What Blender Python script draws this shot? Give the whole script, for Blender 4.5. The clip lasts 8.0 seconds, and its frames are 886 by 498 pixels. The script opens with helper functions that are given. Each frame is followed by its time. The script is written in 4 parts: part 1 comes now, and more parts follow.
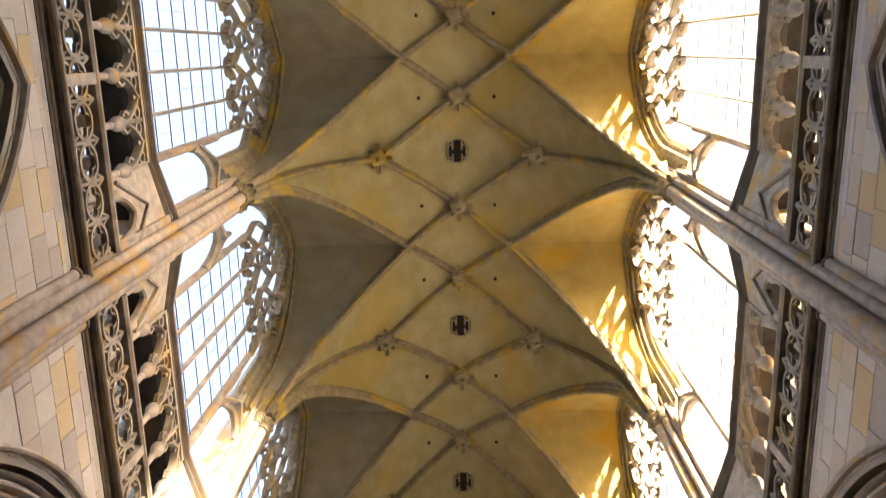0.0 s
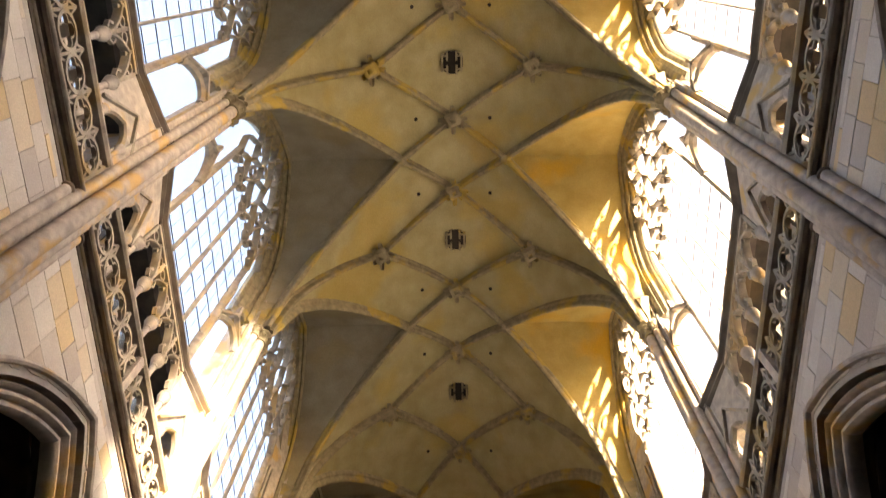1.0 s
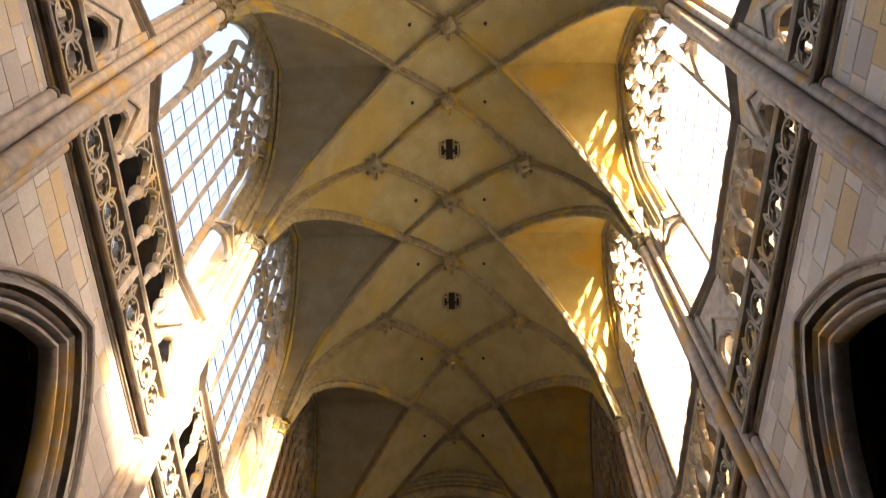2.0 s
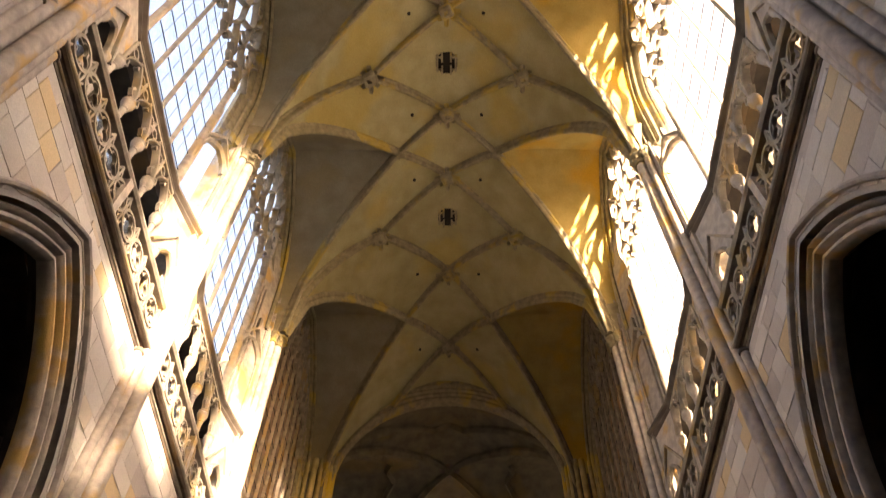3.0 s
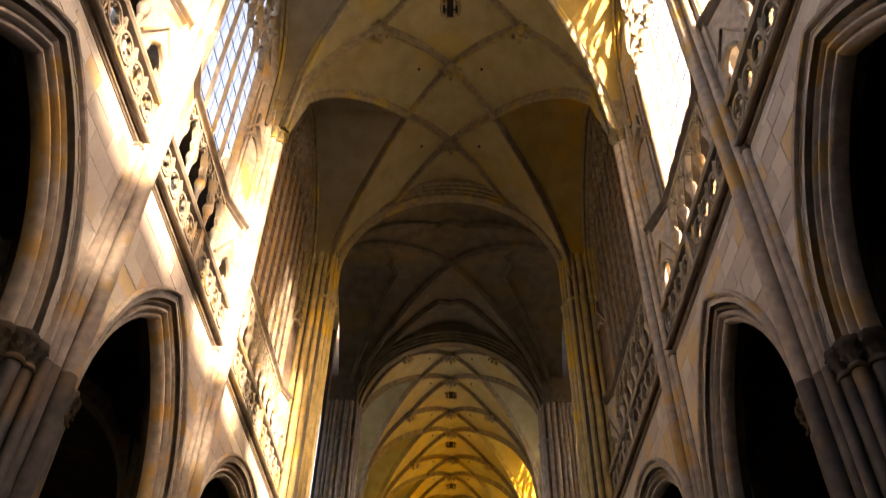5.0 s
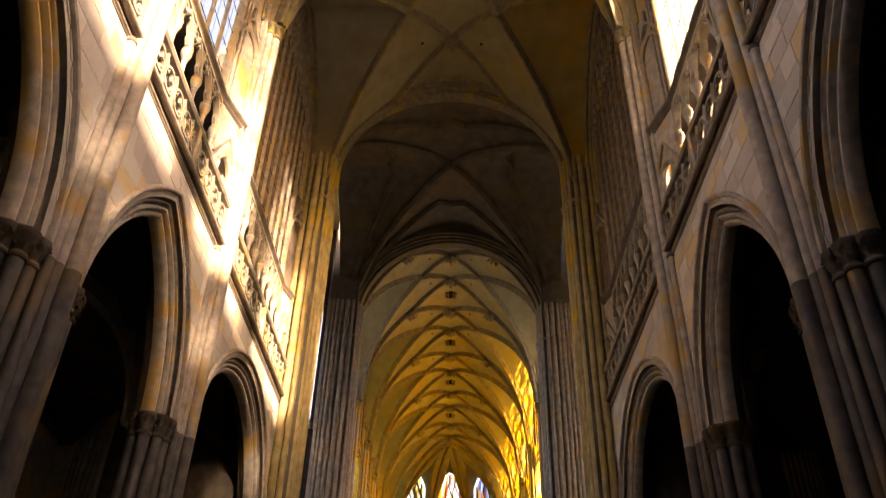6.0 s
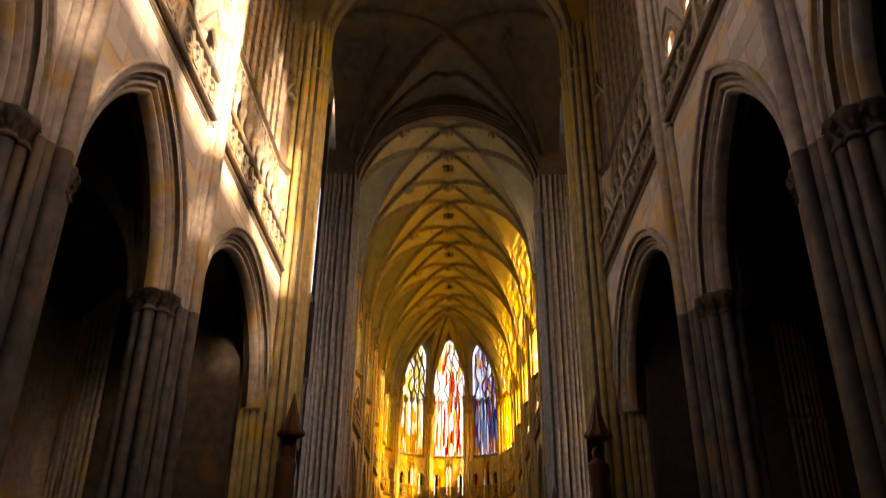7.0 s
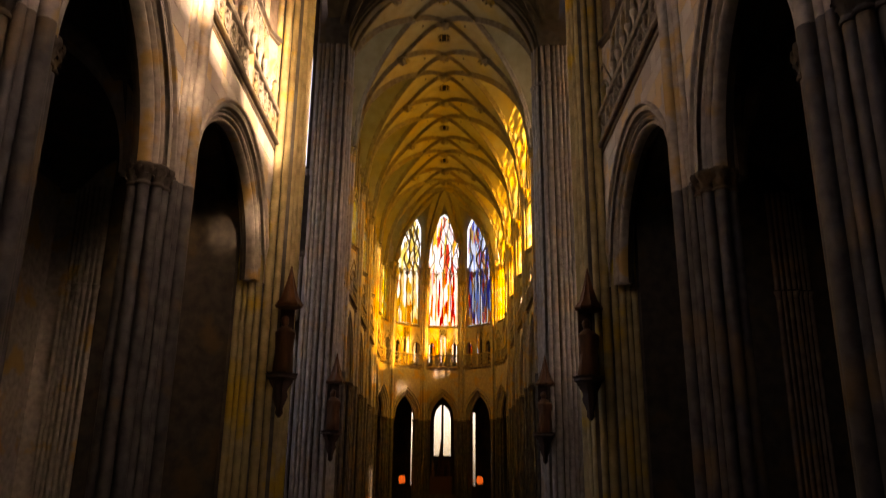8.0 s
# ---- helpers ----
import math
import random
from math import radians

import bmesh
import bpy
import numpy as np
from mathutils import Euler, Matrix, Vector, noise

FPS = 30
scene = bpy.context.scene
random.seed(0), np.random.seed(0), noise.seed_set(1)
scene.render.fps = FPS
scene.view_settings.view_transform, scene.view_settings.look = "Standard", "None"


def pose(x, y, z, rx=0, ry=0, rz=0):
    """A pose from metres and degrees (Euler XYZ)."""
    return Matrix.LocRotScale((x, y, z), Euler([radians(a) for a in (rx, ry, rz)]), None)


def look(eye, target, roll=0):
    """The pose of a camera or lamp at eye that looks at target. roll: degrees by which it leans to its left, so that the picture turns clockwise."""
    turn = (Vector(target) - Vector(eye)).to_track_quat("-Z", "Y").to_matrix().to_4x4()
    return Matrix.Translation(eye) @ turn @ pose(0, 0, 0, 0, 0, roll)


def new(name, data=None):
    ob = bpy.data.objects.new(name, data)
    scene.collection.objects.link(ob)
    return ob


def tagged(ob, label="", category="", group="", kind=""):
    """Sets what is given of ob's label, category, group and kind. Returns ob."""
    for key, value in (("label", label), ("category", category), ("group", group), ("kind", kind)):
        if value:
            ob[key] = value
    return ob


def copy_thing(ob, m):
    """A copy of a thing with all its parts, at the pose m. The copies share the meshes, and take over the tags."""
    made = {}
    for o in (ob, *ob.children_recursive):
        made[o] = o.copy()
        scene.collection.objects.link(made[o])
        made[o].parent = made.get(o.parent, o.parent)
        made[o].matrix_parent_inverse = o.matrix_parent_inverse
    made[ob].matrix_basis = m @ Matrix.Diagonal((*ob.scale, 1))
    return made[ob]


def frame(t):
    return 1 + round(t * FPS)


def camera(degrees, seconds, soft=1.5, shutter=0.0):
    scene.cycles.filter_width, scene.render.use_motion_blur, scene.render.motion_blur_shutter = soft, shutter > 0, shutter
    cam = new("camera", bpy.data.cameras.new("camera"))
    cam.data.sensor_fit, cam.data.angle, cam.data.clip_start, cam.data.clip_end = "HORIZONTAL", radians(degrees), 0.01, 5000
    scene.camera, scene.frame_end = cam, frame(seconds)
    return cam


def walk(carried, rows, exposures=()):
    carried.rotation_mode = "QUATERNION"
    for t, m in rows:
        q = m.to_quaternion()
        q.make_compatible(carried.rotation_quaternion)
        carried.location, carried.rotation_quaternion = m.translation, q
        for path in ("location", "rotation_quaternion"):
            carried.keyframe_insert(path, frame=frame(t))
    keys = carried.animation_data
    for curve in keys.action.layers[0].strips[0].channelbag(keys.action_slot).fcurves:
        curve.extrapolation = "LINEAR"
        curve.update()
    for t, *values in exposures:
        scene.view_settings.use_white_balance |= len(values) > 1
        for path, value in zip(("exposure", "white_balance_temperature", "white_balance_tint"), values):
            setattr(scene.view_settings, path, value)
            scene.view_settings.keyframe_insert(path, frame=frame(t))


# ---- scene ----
cam = camera(58.6, 8.0, soft=1.2, shutter=0.5)
PATH = [
    (0, pose(0.366, 0.000, 1.537, 165.814, -1.543, 1.331)),
    (0.5, pose(0.364, 0.042, 1.536, 162.578, -1.292, 1.741)),
    (1, pose(0.365, 0.046, 1.550, 159.662, -1.122, 1.407)),
    (1.5, pose(0.361, 0.085, 1.586, 156.335, -0.921, 1.241)),
    (3, pose(0.310, 0.154, 1.622, 147.219, -0.638, 0.553)),
    (3.5, pose(0.316, 0.199, 1.654, 143.678, -0.733, 0.440)),
    (4, pose(0.335, 0.197, 1.655, 140.036, -0.869, 0.395)),
    (4.5, pose(0.354, 0.191, 1.655, 136.329, -0.862, 0.529)),
    (6, pose(0.375, 0.220, 1.640, 125.448, -1.240, 0.321)),
    (6.5, pose(0.385, 0.230, 1.655, 121.705, -0.808, 0.570)),
    (7, pose(0.390, 0.240, 1.680, 116.274, -0.514, 0.567)),
    (7.5, pose(0.390, 0.240, 1.700, 111.547, -0.329, 0.362)),
    (8, pose(0.390, 0.220, 1.720, 107.107, -0.616, 0.154)),
]
walk(cam, PATH, exposures=((0.0, 3.5, 7450, 19), (3.0, 3.3, 8000, 24), (4.5, 3.1, 8500, 28), (6.5, 2.72, 9250, 32), (8.0, 2.38, 9650, 36)))

# ---- world, sun, window light ----
BAY = 7.273                     # bay length
B0 = 3.88                       # first pier line ahead of the camera
LAST = 10.4                     # the longer bay before the crossing
NAVE = [B0 - 2 * BAY, B0 - BAY, B0, B0 + BAY]          # starts of the standard nave bays
YX0 = B0 + 2 * BAY + LAST       # west side of the crossing
YX1 = 42.4                      # east side of the crossing
CHOIR = [YX1 + k * BAY for k in range(5)]
YA = YX1 + 5 * BAY              # centre of the apse
SUN_WAY = Vector((-14.0, 20.0, -6.0)).normalized()

world = bpy.data.worlds.new("sky")
scene.world = world
world.use_nodes = True
wn = world.node_tree
sky = wn.nodes.new("ShaderNodeTexSky")
sky.sky_type, sky.sun_disc = "NISHITA", False
sky.dust_density = 5.0
sky.sun_elevation = math.asin(-SUN_WAY.z)
sky.sun_rotation = math.atan2(-SUN_WAY.x, -SUN_WAY.y)
wn.links.new(sky.outputs[0], wn.nodes["Background"].inputs[0])
wn.nodes["Background"].inputs[1].default_value = 0.15

sun = new("sun", bpy.data.lights.new("sun", "SUN"))
sun.data.energy, sun.data.angle, sun.data.color = 5.0, radians(2.0), (1.0, 0.87, 0.64)
sun.matrix_world = look((40, -50, 60), Vector((40, -50, 60)) + SUN_WAY)


def window_light(m, w, h, power, colour=(0.86, 0.93, 1.0)):
    """The sky's light in a window's opening, shining along its own -z."""
    lamp = new("window_light", bpy.data.lights.new("window_light", "AREA"))
    lamp.data.shape, lamp.data.size, lamp.data.size_y = "RECTANGLE", w, h
    lamp.data.energy, lamp.data.color = power, colour
    lamp.matrix_world = m
    return lamp


# ---- materials ----
def nodes_of(mat):
    mat.use_nodes = True
    nt = mat.node_tree
    return nt, nt.nodes["Principled BSDF"]


def stone(name, dark, light, warm, warm_amount=0.5, scale=1.0, rough=0.85, bump=0.25, per_piece=False):
    """Sandstone: tone drifting between dark and light, warm iron stains, fine grain."""
    mat = bpy.data.materials.new(name)
    nt, bsdf = nodes_of(mat)
    N, Lk = nt.nodes.new, nt.links.new
    geo = N("ShaderNodeNewGeometry")
    big = N("ShaderNodeTexNoise")
    big.inputs["Scale"].default_value, big.inputs["Detail"].default_value = 0.55 * scale, 4
    Lk(geo.outputs["Position"], big.inputs["Vector"])
    mid = N("ShaderNodeTexNoise")
    mid.inputs["Scale"].default_value, mid.inputs["Detail"].default_value = 2.6 * scale, 6
    Lk(geo.outputs["Position"], mid.inputs["Vector"])
    fine = N("ShaderNodeTexNoise")
    fine.inputs["Scale"].default_value, fine.inputs["Detail"].default_value = 38.0 * scale, 4
    Lk(geo.outputs["Position"], fine.inputs["Vector"])
    tone = N("ShaderNodeMix"); tone.data_type = "RGBA"
    tone.inputs["A"].default_value, tone.inputs["B"].default_value = (*dark, 1), (*light, 1)
    r1 = N("ShaderNodeMapRange")
    r1.inputs["From Min"].default_value, r1.inputs["From Max"].default_value = 0.33, 0.67
    if per_piece:
        info = N("ShaderNodeObjectInfo")
        mixv = N("ShaderNodeMath"); mixv.operation = "MULTIPLY_ADD"
        mixv.inputs[1].default_value, mixv.inputs[2].default_value = 0.45, 0.28
        Lk(info.outputs["Random"], mixv.inputs[0])
        add = N("ShaderNodeMath"); add.operation = "MULTIPLY_ADD"
        add.inputs[1].default_value = 0.3
        sub = N("ShaderNodeMath"); sub.operation = "SUBTRACT"; sub.inputs[1].default_value = 0.5
        Lk(mid.outputs["Fac"], sub.inputs[0]); Lk(sub.outputs[0], add.inputs[0]); Lk(mixv.outputs[0], add.inputs[2])
        Lk(add.outputs[0], r1.inputs["Value"])
    else:
        Lk(mid.outputs["Fac"], r1.inputs["Value"])
    Lk(r1.outputs["Result"], tone.inputs["Factor"])
    stain = N("ShaderNodeMix"); stain.data_type = "RGBA"
    stain.inputs["B"].default_value = (*warm, 1)
    r2 = N("ShaderNodeMapRange")
    r2.inputs["To Max"].default_value = warm_amount
    if per_piece:
        wn2 = N("ShaderNodeTexWhiteNoise"); wn2.noise_dimensions = "1D"
        Lk(info.outputs["Random"], wn2.inputs["W"])
        r2.inputs["From Min"].default_value, r2.inputs["From Max"].default_value = 0.74, 0.86
        Lk(wn2.outputs["Value"], r2.inputs["Value"])
    else:
        r2.inputs["From Min"].default_value, r2.inputs["From Max"].default_value = 0.54, 0.63
        Lk(big.outputs["Fac"], r2.inputs["Value"])
    Lk(tone.outputs["Result"], stain.inputs["A"]); Lk(r2.outputs["Result"], stain.inputs["Factor"])
    grain = N("ShaderNodeMix"); grain.data_type = "RGBA"; grain.blend_type = "MULTIPLY"
    grain.inputs["Factor"].default_value = 0.35
    Lk(stain.outputs["Result"], grain.inputs["A"]); Lk(fine.outputs["Fac"], grain.inputs["B"])
    Lk(grain.outputs["Result"], bsdf.inputs["Base Color"])
    bsdf.inputs["Roughness"].default_value = rough
    b = N("ShaderNodeBump")
    b.inputs["Strength"].default_value, b.inputs["Distance"].default_value = bump, 0.02
    both = N("ShaderNodeMath"); both.operation = "ADD"
    Lk(mid.outputs["Fac"], both.inputs[0]); Lk(fine.outputs["Fac"], both.inputs[1])
    Lk(both.outputs[0], b.inputs["Height"]); Lk(b.outputs["Normal"], bsdf.inputs["Normal"])
    return mat


def plain(name, colour, rough=0.6, metal=0.0):
    mat = bpy.data.materials.new(name)
    nt, bsdf = nodes_of(mat)
    n = nt.nodes.new("ShaderNodeTexNoise"); n.inputs["Scale"].default_value = 9
    m = nt.nodes.new("ShaderNodeMix"); m.data_type = "RGBA"
    m.inputs["A"].default_value = (*[c * 0.65 for c in colour], 1)
    m.inputs["B"].default_value = (*[min(1, c * 1.25) for c in colour], 1)
    nt.links.new(n.outputs["Fac"], m.inputs["Factor"]); nt.links.new(m.outputs["Result"], bsdf.inputs["Base Color"])
    bsdf.inputs["Roughness"].default_value, bsdf.inputs["Metallic"].default_value = rough, metal
    return mat


def glazing(name, colours, cell=(0.35, 0.35, 0.5), milky=0.0):
    """Leaded glass: light passes through tinted quarries, with a little gloss."""
    mat = bpy.data.materials.new(name)
    mat.use_nodes = True
    nt = mat.node_tree
    N, Lk = nt.nodes.new, nt.links.new
    nt.nodes.remove(nt.nodes["Principled BSDF"])
    out = nt.nodes["Material Output"]
    geo = N("ShaderNodeNewGeometry")
    mp = N("ShaderNodeVectorMath"); mp.operation = "DIVIDE"; mp.inputs[1].default_value = cell
    Lk(geo.outputs["Position"], mp.inputs[0])
    vor = N("ShaderNodeTexVoronoi"); vor.inputs["Scale"].default_value = 1.0
    Lk(mp.outputs[0], vor.inputs["Vector"])
    sepa = N("ShaderNodeSeparateColor")
    Lk(vor.outputs["Color"], sepa.inputs[0])
    ramp = N("ShaderNodeValToRGB"); ramp.color_ramp.interpolation = "CONSTANT"
    el = ramp.color_ramp.elements
    el[0].position, el[0].color = 0.0, (*colours[0], 1)
    el[1].position, el[1].color = 1.0 / len(colours), (*colours[min(1, len(colours) - 1)], 1)
    for i, c in enumerate(colours[2:], 2):
        e = el.new(i / len(colours)); e.color = (*c, 1)
    Lk(sepa.outputs[0], ramp.inputs["Fac"])
    tr = N("ShaderNodeBsdfTransparent"); gl = N("ShaderNodeBsdfGlossy")
    gl.inputs["Roughness"].default_value = 0.12
    mix = N("ShaderNodeMixShader"); mix.inputs["Fac"].default_value = 0.05
    Lk(ramp.outputs["Color"], tr.inputs["Color"])
    body = tr
    if milky:
        # a translucent share, added so panes glow with the sun behind
        haze = N("ShaderNodeBsdfTranslucent"); body = N("ShaderNodeMixShader"); body.inputs["Fac"].default_value = milky
        Lk(ramp.outputs["Color"], haze.inputs["Color"]); Lk(tr.outputs[0], body.inputs[1]); Lk(haze.outputs[0], body.inputs[2])
    Lk(body.outputs[0], mix.inputs[1]); Lk(gl.outputs[0], mix.inputs[2]); Lk(mix.outputs[0], out.inputs["Surface"])
    return mat


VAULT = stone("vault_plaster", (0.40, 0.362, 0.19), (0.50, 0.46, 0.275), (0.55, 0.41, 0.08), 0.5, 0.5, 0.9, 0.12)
# Side cells' tints mix wash colour with cool shade and warm bounced light.
GREYSHADE = stone("grey_wash_in_shade", (0.33, 0.305, 0.225), (0.42, 0.395, 0.31), (0.42, 0.34, 0.16), 0.4, 0.5, 0.9, 0.12)
OCHREGLOW = stone("ochre_wash_in_glow", (0.44, 0.34, 0.105), (0.54, 0.435, 0.17), (0.62, 0.38, 0.03), 0.85, 0.5, 0.9, 0.12)
RIB = stone("rib_sandstone", (0.26, 0.228, 0.155), (0.41, 0.365, 0.25), (0.60, 0.43, 0.06), 0.7, 1.5, 0.85, 0.3)
SHAFT = stone("shaft_sandstone", (0.40, 0.355, 0.33), (0.62, 0.56, 0.50), (0.66, 0.42, 0.12), 0.8, 1.7, 0.7, 0.3)
ASHLAR = stone("ashlar_sandstone", (0.60, 0.55, 0.52), (0.80, 0.76, 0.71), (0.80, 0.60, 0.30), 0.75, 1.0, 0.85, 0.35, True)
JOINT = stone("joint_mortar", (0.50, 0.46, 0.43), (0.64, 0.60, 0.55), (0.56, 0.44, 0.26), 0.3)
TRACERY = stone("tracery_sandstone", (0.28, 0.25, 0.22), (0.48, 0.43, 0.36), (0.50, 0.34, 0.12), 0.6, 1.4, 0.85, 0.4)
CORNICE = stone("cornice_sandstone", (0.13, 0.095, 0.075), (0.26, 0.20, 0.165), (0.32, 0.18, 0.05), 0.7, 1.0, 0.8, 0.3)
# Aisle stone with the deep shade of unlit parts put into its colour.
SHADESTONE = stone("shaded_stone", (0.04, 0.034, 0.03), (0.09, 0.075, 0.06), (0.15, 0.10, 0.035), 0.6, 1.0)
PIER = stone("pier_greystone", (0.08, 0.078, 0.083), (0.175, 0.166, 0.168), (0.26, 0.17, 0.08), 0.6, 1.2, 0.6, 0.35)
FLOOR = stone("floor_stone", (0.07, 0.065, 0.06), (0.14, 0.13, 0.12), (0.25, 0.18, 0.12), 0.3, 1.0, 0.35, 0.1)
ROOF = stone("roof_metal", (0.40, 0.39, 0.36), (0.55, 0.54, 0.50), (0.45, 0.36, 0.25), 0.3, 0.6, 0.6, 0.1)
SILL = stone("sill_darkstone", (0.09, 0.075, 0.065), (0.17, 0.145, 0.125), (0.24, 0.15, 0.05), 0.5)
# Crossing stone darkened to carry the shade of the unlit vault.
CROSSSHADE = stone("crossing_shade_stone", (0.15, 0.127, 0.085), (0.25, 0.213, 0.145), (0.30, 0.21, 0.06), 0.5, 0.6)
CHOIRRIB = stone("choir_rib_stone", (0.25, 0.21, 0.135), (0.39, 0.335, 0.22), (0.34, 0.24, 0.06), 0.6, 1.0)
GREYSHAFT = stone("crossing_shaft_stone", (0.30, 0.288, 0.288), (0.48, 0.455, 0.445), (0.50, 0.36, 0.2), 0.5, 1.2, 0.55, 0.3)
GAPSHADE = stone("crossing_gap_shade", (0.12, 0.115, 0.11), (0.2, 0.19, 0.18), (0.22, 0.16, 0.08), 0.5)
STAINSTONE = stone("stained_sandstone", (0.38, 0.32, 0.17), (0.58, 0.49, 0.27), (0.66, 0.46, 0.05), 0.95, 0.9, 0.75, 0.3)
IRON = plain("iron", (0.05, 0.05, 0.055), 0.5, 0.8)
LEAD = plain("lead", (0.09, 0.09, 0.10), 0.6, 0.5)
GILT = plain("gilt_wood", (0.13, 0.055, 0.022), 0.45, 0.4)
WOOD = plain("dark_wood", (0.045, 0.02, 0.013), 0.55)
HOLESHADE = plain("hole_shade", (0.02, 0.018, 0.015), 0.9)
CLEAR = glazing("clear_glass", [(1.0, 1.0, 1.0), (0.97, 0.98, 1.0), (1.0, 0.99, 0.98)], milky=0.09)
GOLD = glazing("golden_glass", [(1.0, 0.78, 0.14), (1.0, 0.68, 0.08), (1.0, 0.90, 0.45), (1.0, 0.62, 0.06)], milky=0.22)
STAINED = glazing("stained_glass", [(1.0, 0.72, 0.52), (0.85, 0.12, 0.04), (1.0, 0.86, 0.72), (0.95, 0.40, 0.03), (1.0, 0.80, 0.70), (0.60, 0.03, 0.01),
                                    (1.0, 0.84, 0.78), (0.95, 0.58, 0.10), (0.85, 0.62, 0.62)], (0.2, 0.2, 1.7))
BLUEGLASS = glazing("blue_glass", [(0.20, 0.28, 0.46), (0.42, 0.22, 0.05), (0.04, 0.06, 0.26), (0.42, 0.46, 0.52), (0.38, 0.03, 0.01),
                                   (0.62, 0.62, 0.66), (0.06, 0.12, 0.22)], (0.2, 0.2, 1.5))
AMBER = glazing("amber_glass", [(0.75, 0.50, 0.10), (0.60, 0.28, 0.02), (0.80, 0.65, 0.40), (0.70, 0.42, 0.05), (0.95, 0.85, 0.75)], (0.26, 0.26, 1.4))


# ---- mesh tools ----
class Shape:
    """Points and faces of one mesh, gathered piece by piece."""

    def __init__(self):
        self.v, self.f = [], []

    def grid(self, rows, close=False):
        """A skin over rows of points, all of one length."""
        o, n = len(self.v), len(rows[0])
        for r in rows:
            self.v.extend(tuple(p) for p in r)
        for i in range(len(rows) - 1):
            for j in range(n if close else n - 1):
                a, b = o + i * n + j, o + i * n + (j + 1) % n
                self.f.append((a, b, b + n, a + n))
        return self

    def cap(self, row):
        o = len(self.v)
        self.v.extend(tuple(p) for p in row)
        self.f.append(tuple(range(o, o + len(row))))
        return self

    def box(self, x0, x1, y0, y1, z0, z1):
        o = len(self.v)
        self.v += [(x, y, z) for z in (z0, z1) for y in (y0, y1) for x in (x0, x1)]
        self.f += [tuple(o + i for i in q) for q in ((0, 2, 3, 1), (4, 5, 7, 6), (0, 1, 5, 4), (2, 6, 7, 3), (0, 4, 6, 2), (1, 3, 7, 5))]
        return self

    def lathe(self, cx, cy, prof, n=12, lobes=0, depth=0.0):
        """A turned body: prof is a list of (radius, height); lobes cut flutes or leaves into it."""
        rows = []
        for r, z in prof:
            rows.append([(cx + r * (1 + depth * math.cos(lobes * 2 * math.pi * i / n)) * math.cos(2 * math.pi * i / n),
                          cy + r * (1 + depth * math.cos(lobes * 2 * math.pi * i / n)) * math.sin(2 * math.pi * i / n), z) for i in range(n)])
        self.grid(rows, True)
        self.cap(rows[-1]); self.cap(rows[0][::-1])
        return self

    def sweep(self, path, prof, up=None, ends=True):
        """prof (side, out) carried along path; 'up' gives the out-direction at each point."""
        rows = []
        P = [Vector(p) for p in path]
        for i, p in enumerate(P):
            t = (P[min(i + 1, len(P) - 1)] - P[max(i - 1, 0)]).normalized()
            u = Vector(up(i, p) if up else (0, 0, 1))
            s = t.cross(u)
            s = s.normalized() if s.length > 1e-6 else Vector((1, 0, 0))
            u = s.cross(t).normalized()
            rows.append([p + s * a + u * b for a, b in prof])
        self.grid(rows, True)
        if ends:
            self.cap(rows[0][::-1]); self.cap(rows[-1])
        return self

    def mesh(self, name, smooth=True):
        me = bpy.data.meshes.new(name)
        me.from_pydata(self.v, [], self.f)
        if smooth:
            me.shade_smooth()
            me.set_sharp_from_angle(angle=radians(38))
        return me


def part(name, shape, mat, parent=None, label="", m=None, smooth=True):
    me = shape.mesh(name, smooth) if isinstance(shape, Shape) else shape
    if not me.materials:
        me.materials.append(mat)
    ob = new(name, me)
    if parent:
        ob.parent = parent
    if m is not None:
        ob.matrix_basis = m
    if label:
        tagged(ob, label)
    return ob


def base(name, label, category, group="", kind="", m=None):
    ob = new(name)
    ob.empty_display_size = 0.3
    if m is not None:
        ob.matrix_basis = m
    return tagged(ob, label, category, group, kind)


def scallop(p0, p1, rolls, deep, n=5):
    """A moulding's section from p0 to p1: a row of half rolls with sharp hollows between."""
    a, b = Vector(p0), Vector(p1)
    d = b - a
    nrm = Vector((-d.y, d.x)).normalized()
    pts = []
    for k in range(rolls):
        for i in range(n):
            s = (k + i / n) / rolls
            pts.append(a + d * s + nrm * deep * math.sin(math.pi * i / n) ** 0.7)
    pts.append(b)
    return [(p.x, p.y) for p in pts]


# ---- the vault's form ----
W, ZS, CROWN = 6.12, 24.2, 33.0
CC = ((CROWN - ZS) ** 2 - W * W) / (2 * W)
XN, XB = 2.03, 2.95             # side nodes and side bosses of the net
WALLX = 6.48                    # plane of the wall ribs


def barrel(x):
    """A pointed barrel, its ridge eased over into a smooth crown."""
    q = abs(x)
    q = q if q > 1.3 else 0.65 + q * q / 2.6
    return ZS + math.sqrt(max(0.0, (W + CC) ** 2 - (q + CC) ** 2))


def wall_arch(s, L):
    """Height of the wall rib at s from the bay's middle."""
    h = L / 2 - 0.45
    if s >= h:
        return ZS
    z0 = 32.0 - min(1.732 * h, 6.4)
    c = (min(1.732 * h, 6.4) ** 2 - h * h) / (2 * h)
    return z0 + math.sqrt(max(0, (h + c) ** 2 - (s + c) ** 2))


def crease(y, L):
    return W - (W - XN) * min(y, L - y) / (L / 2)


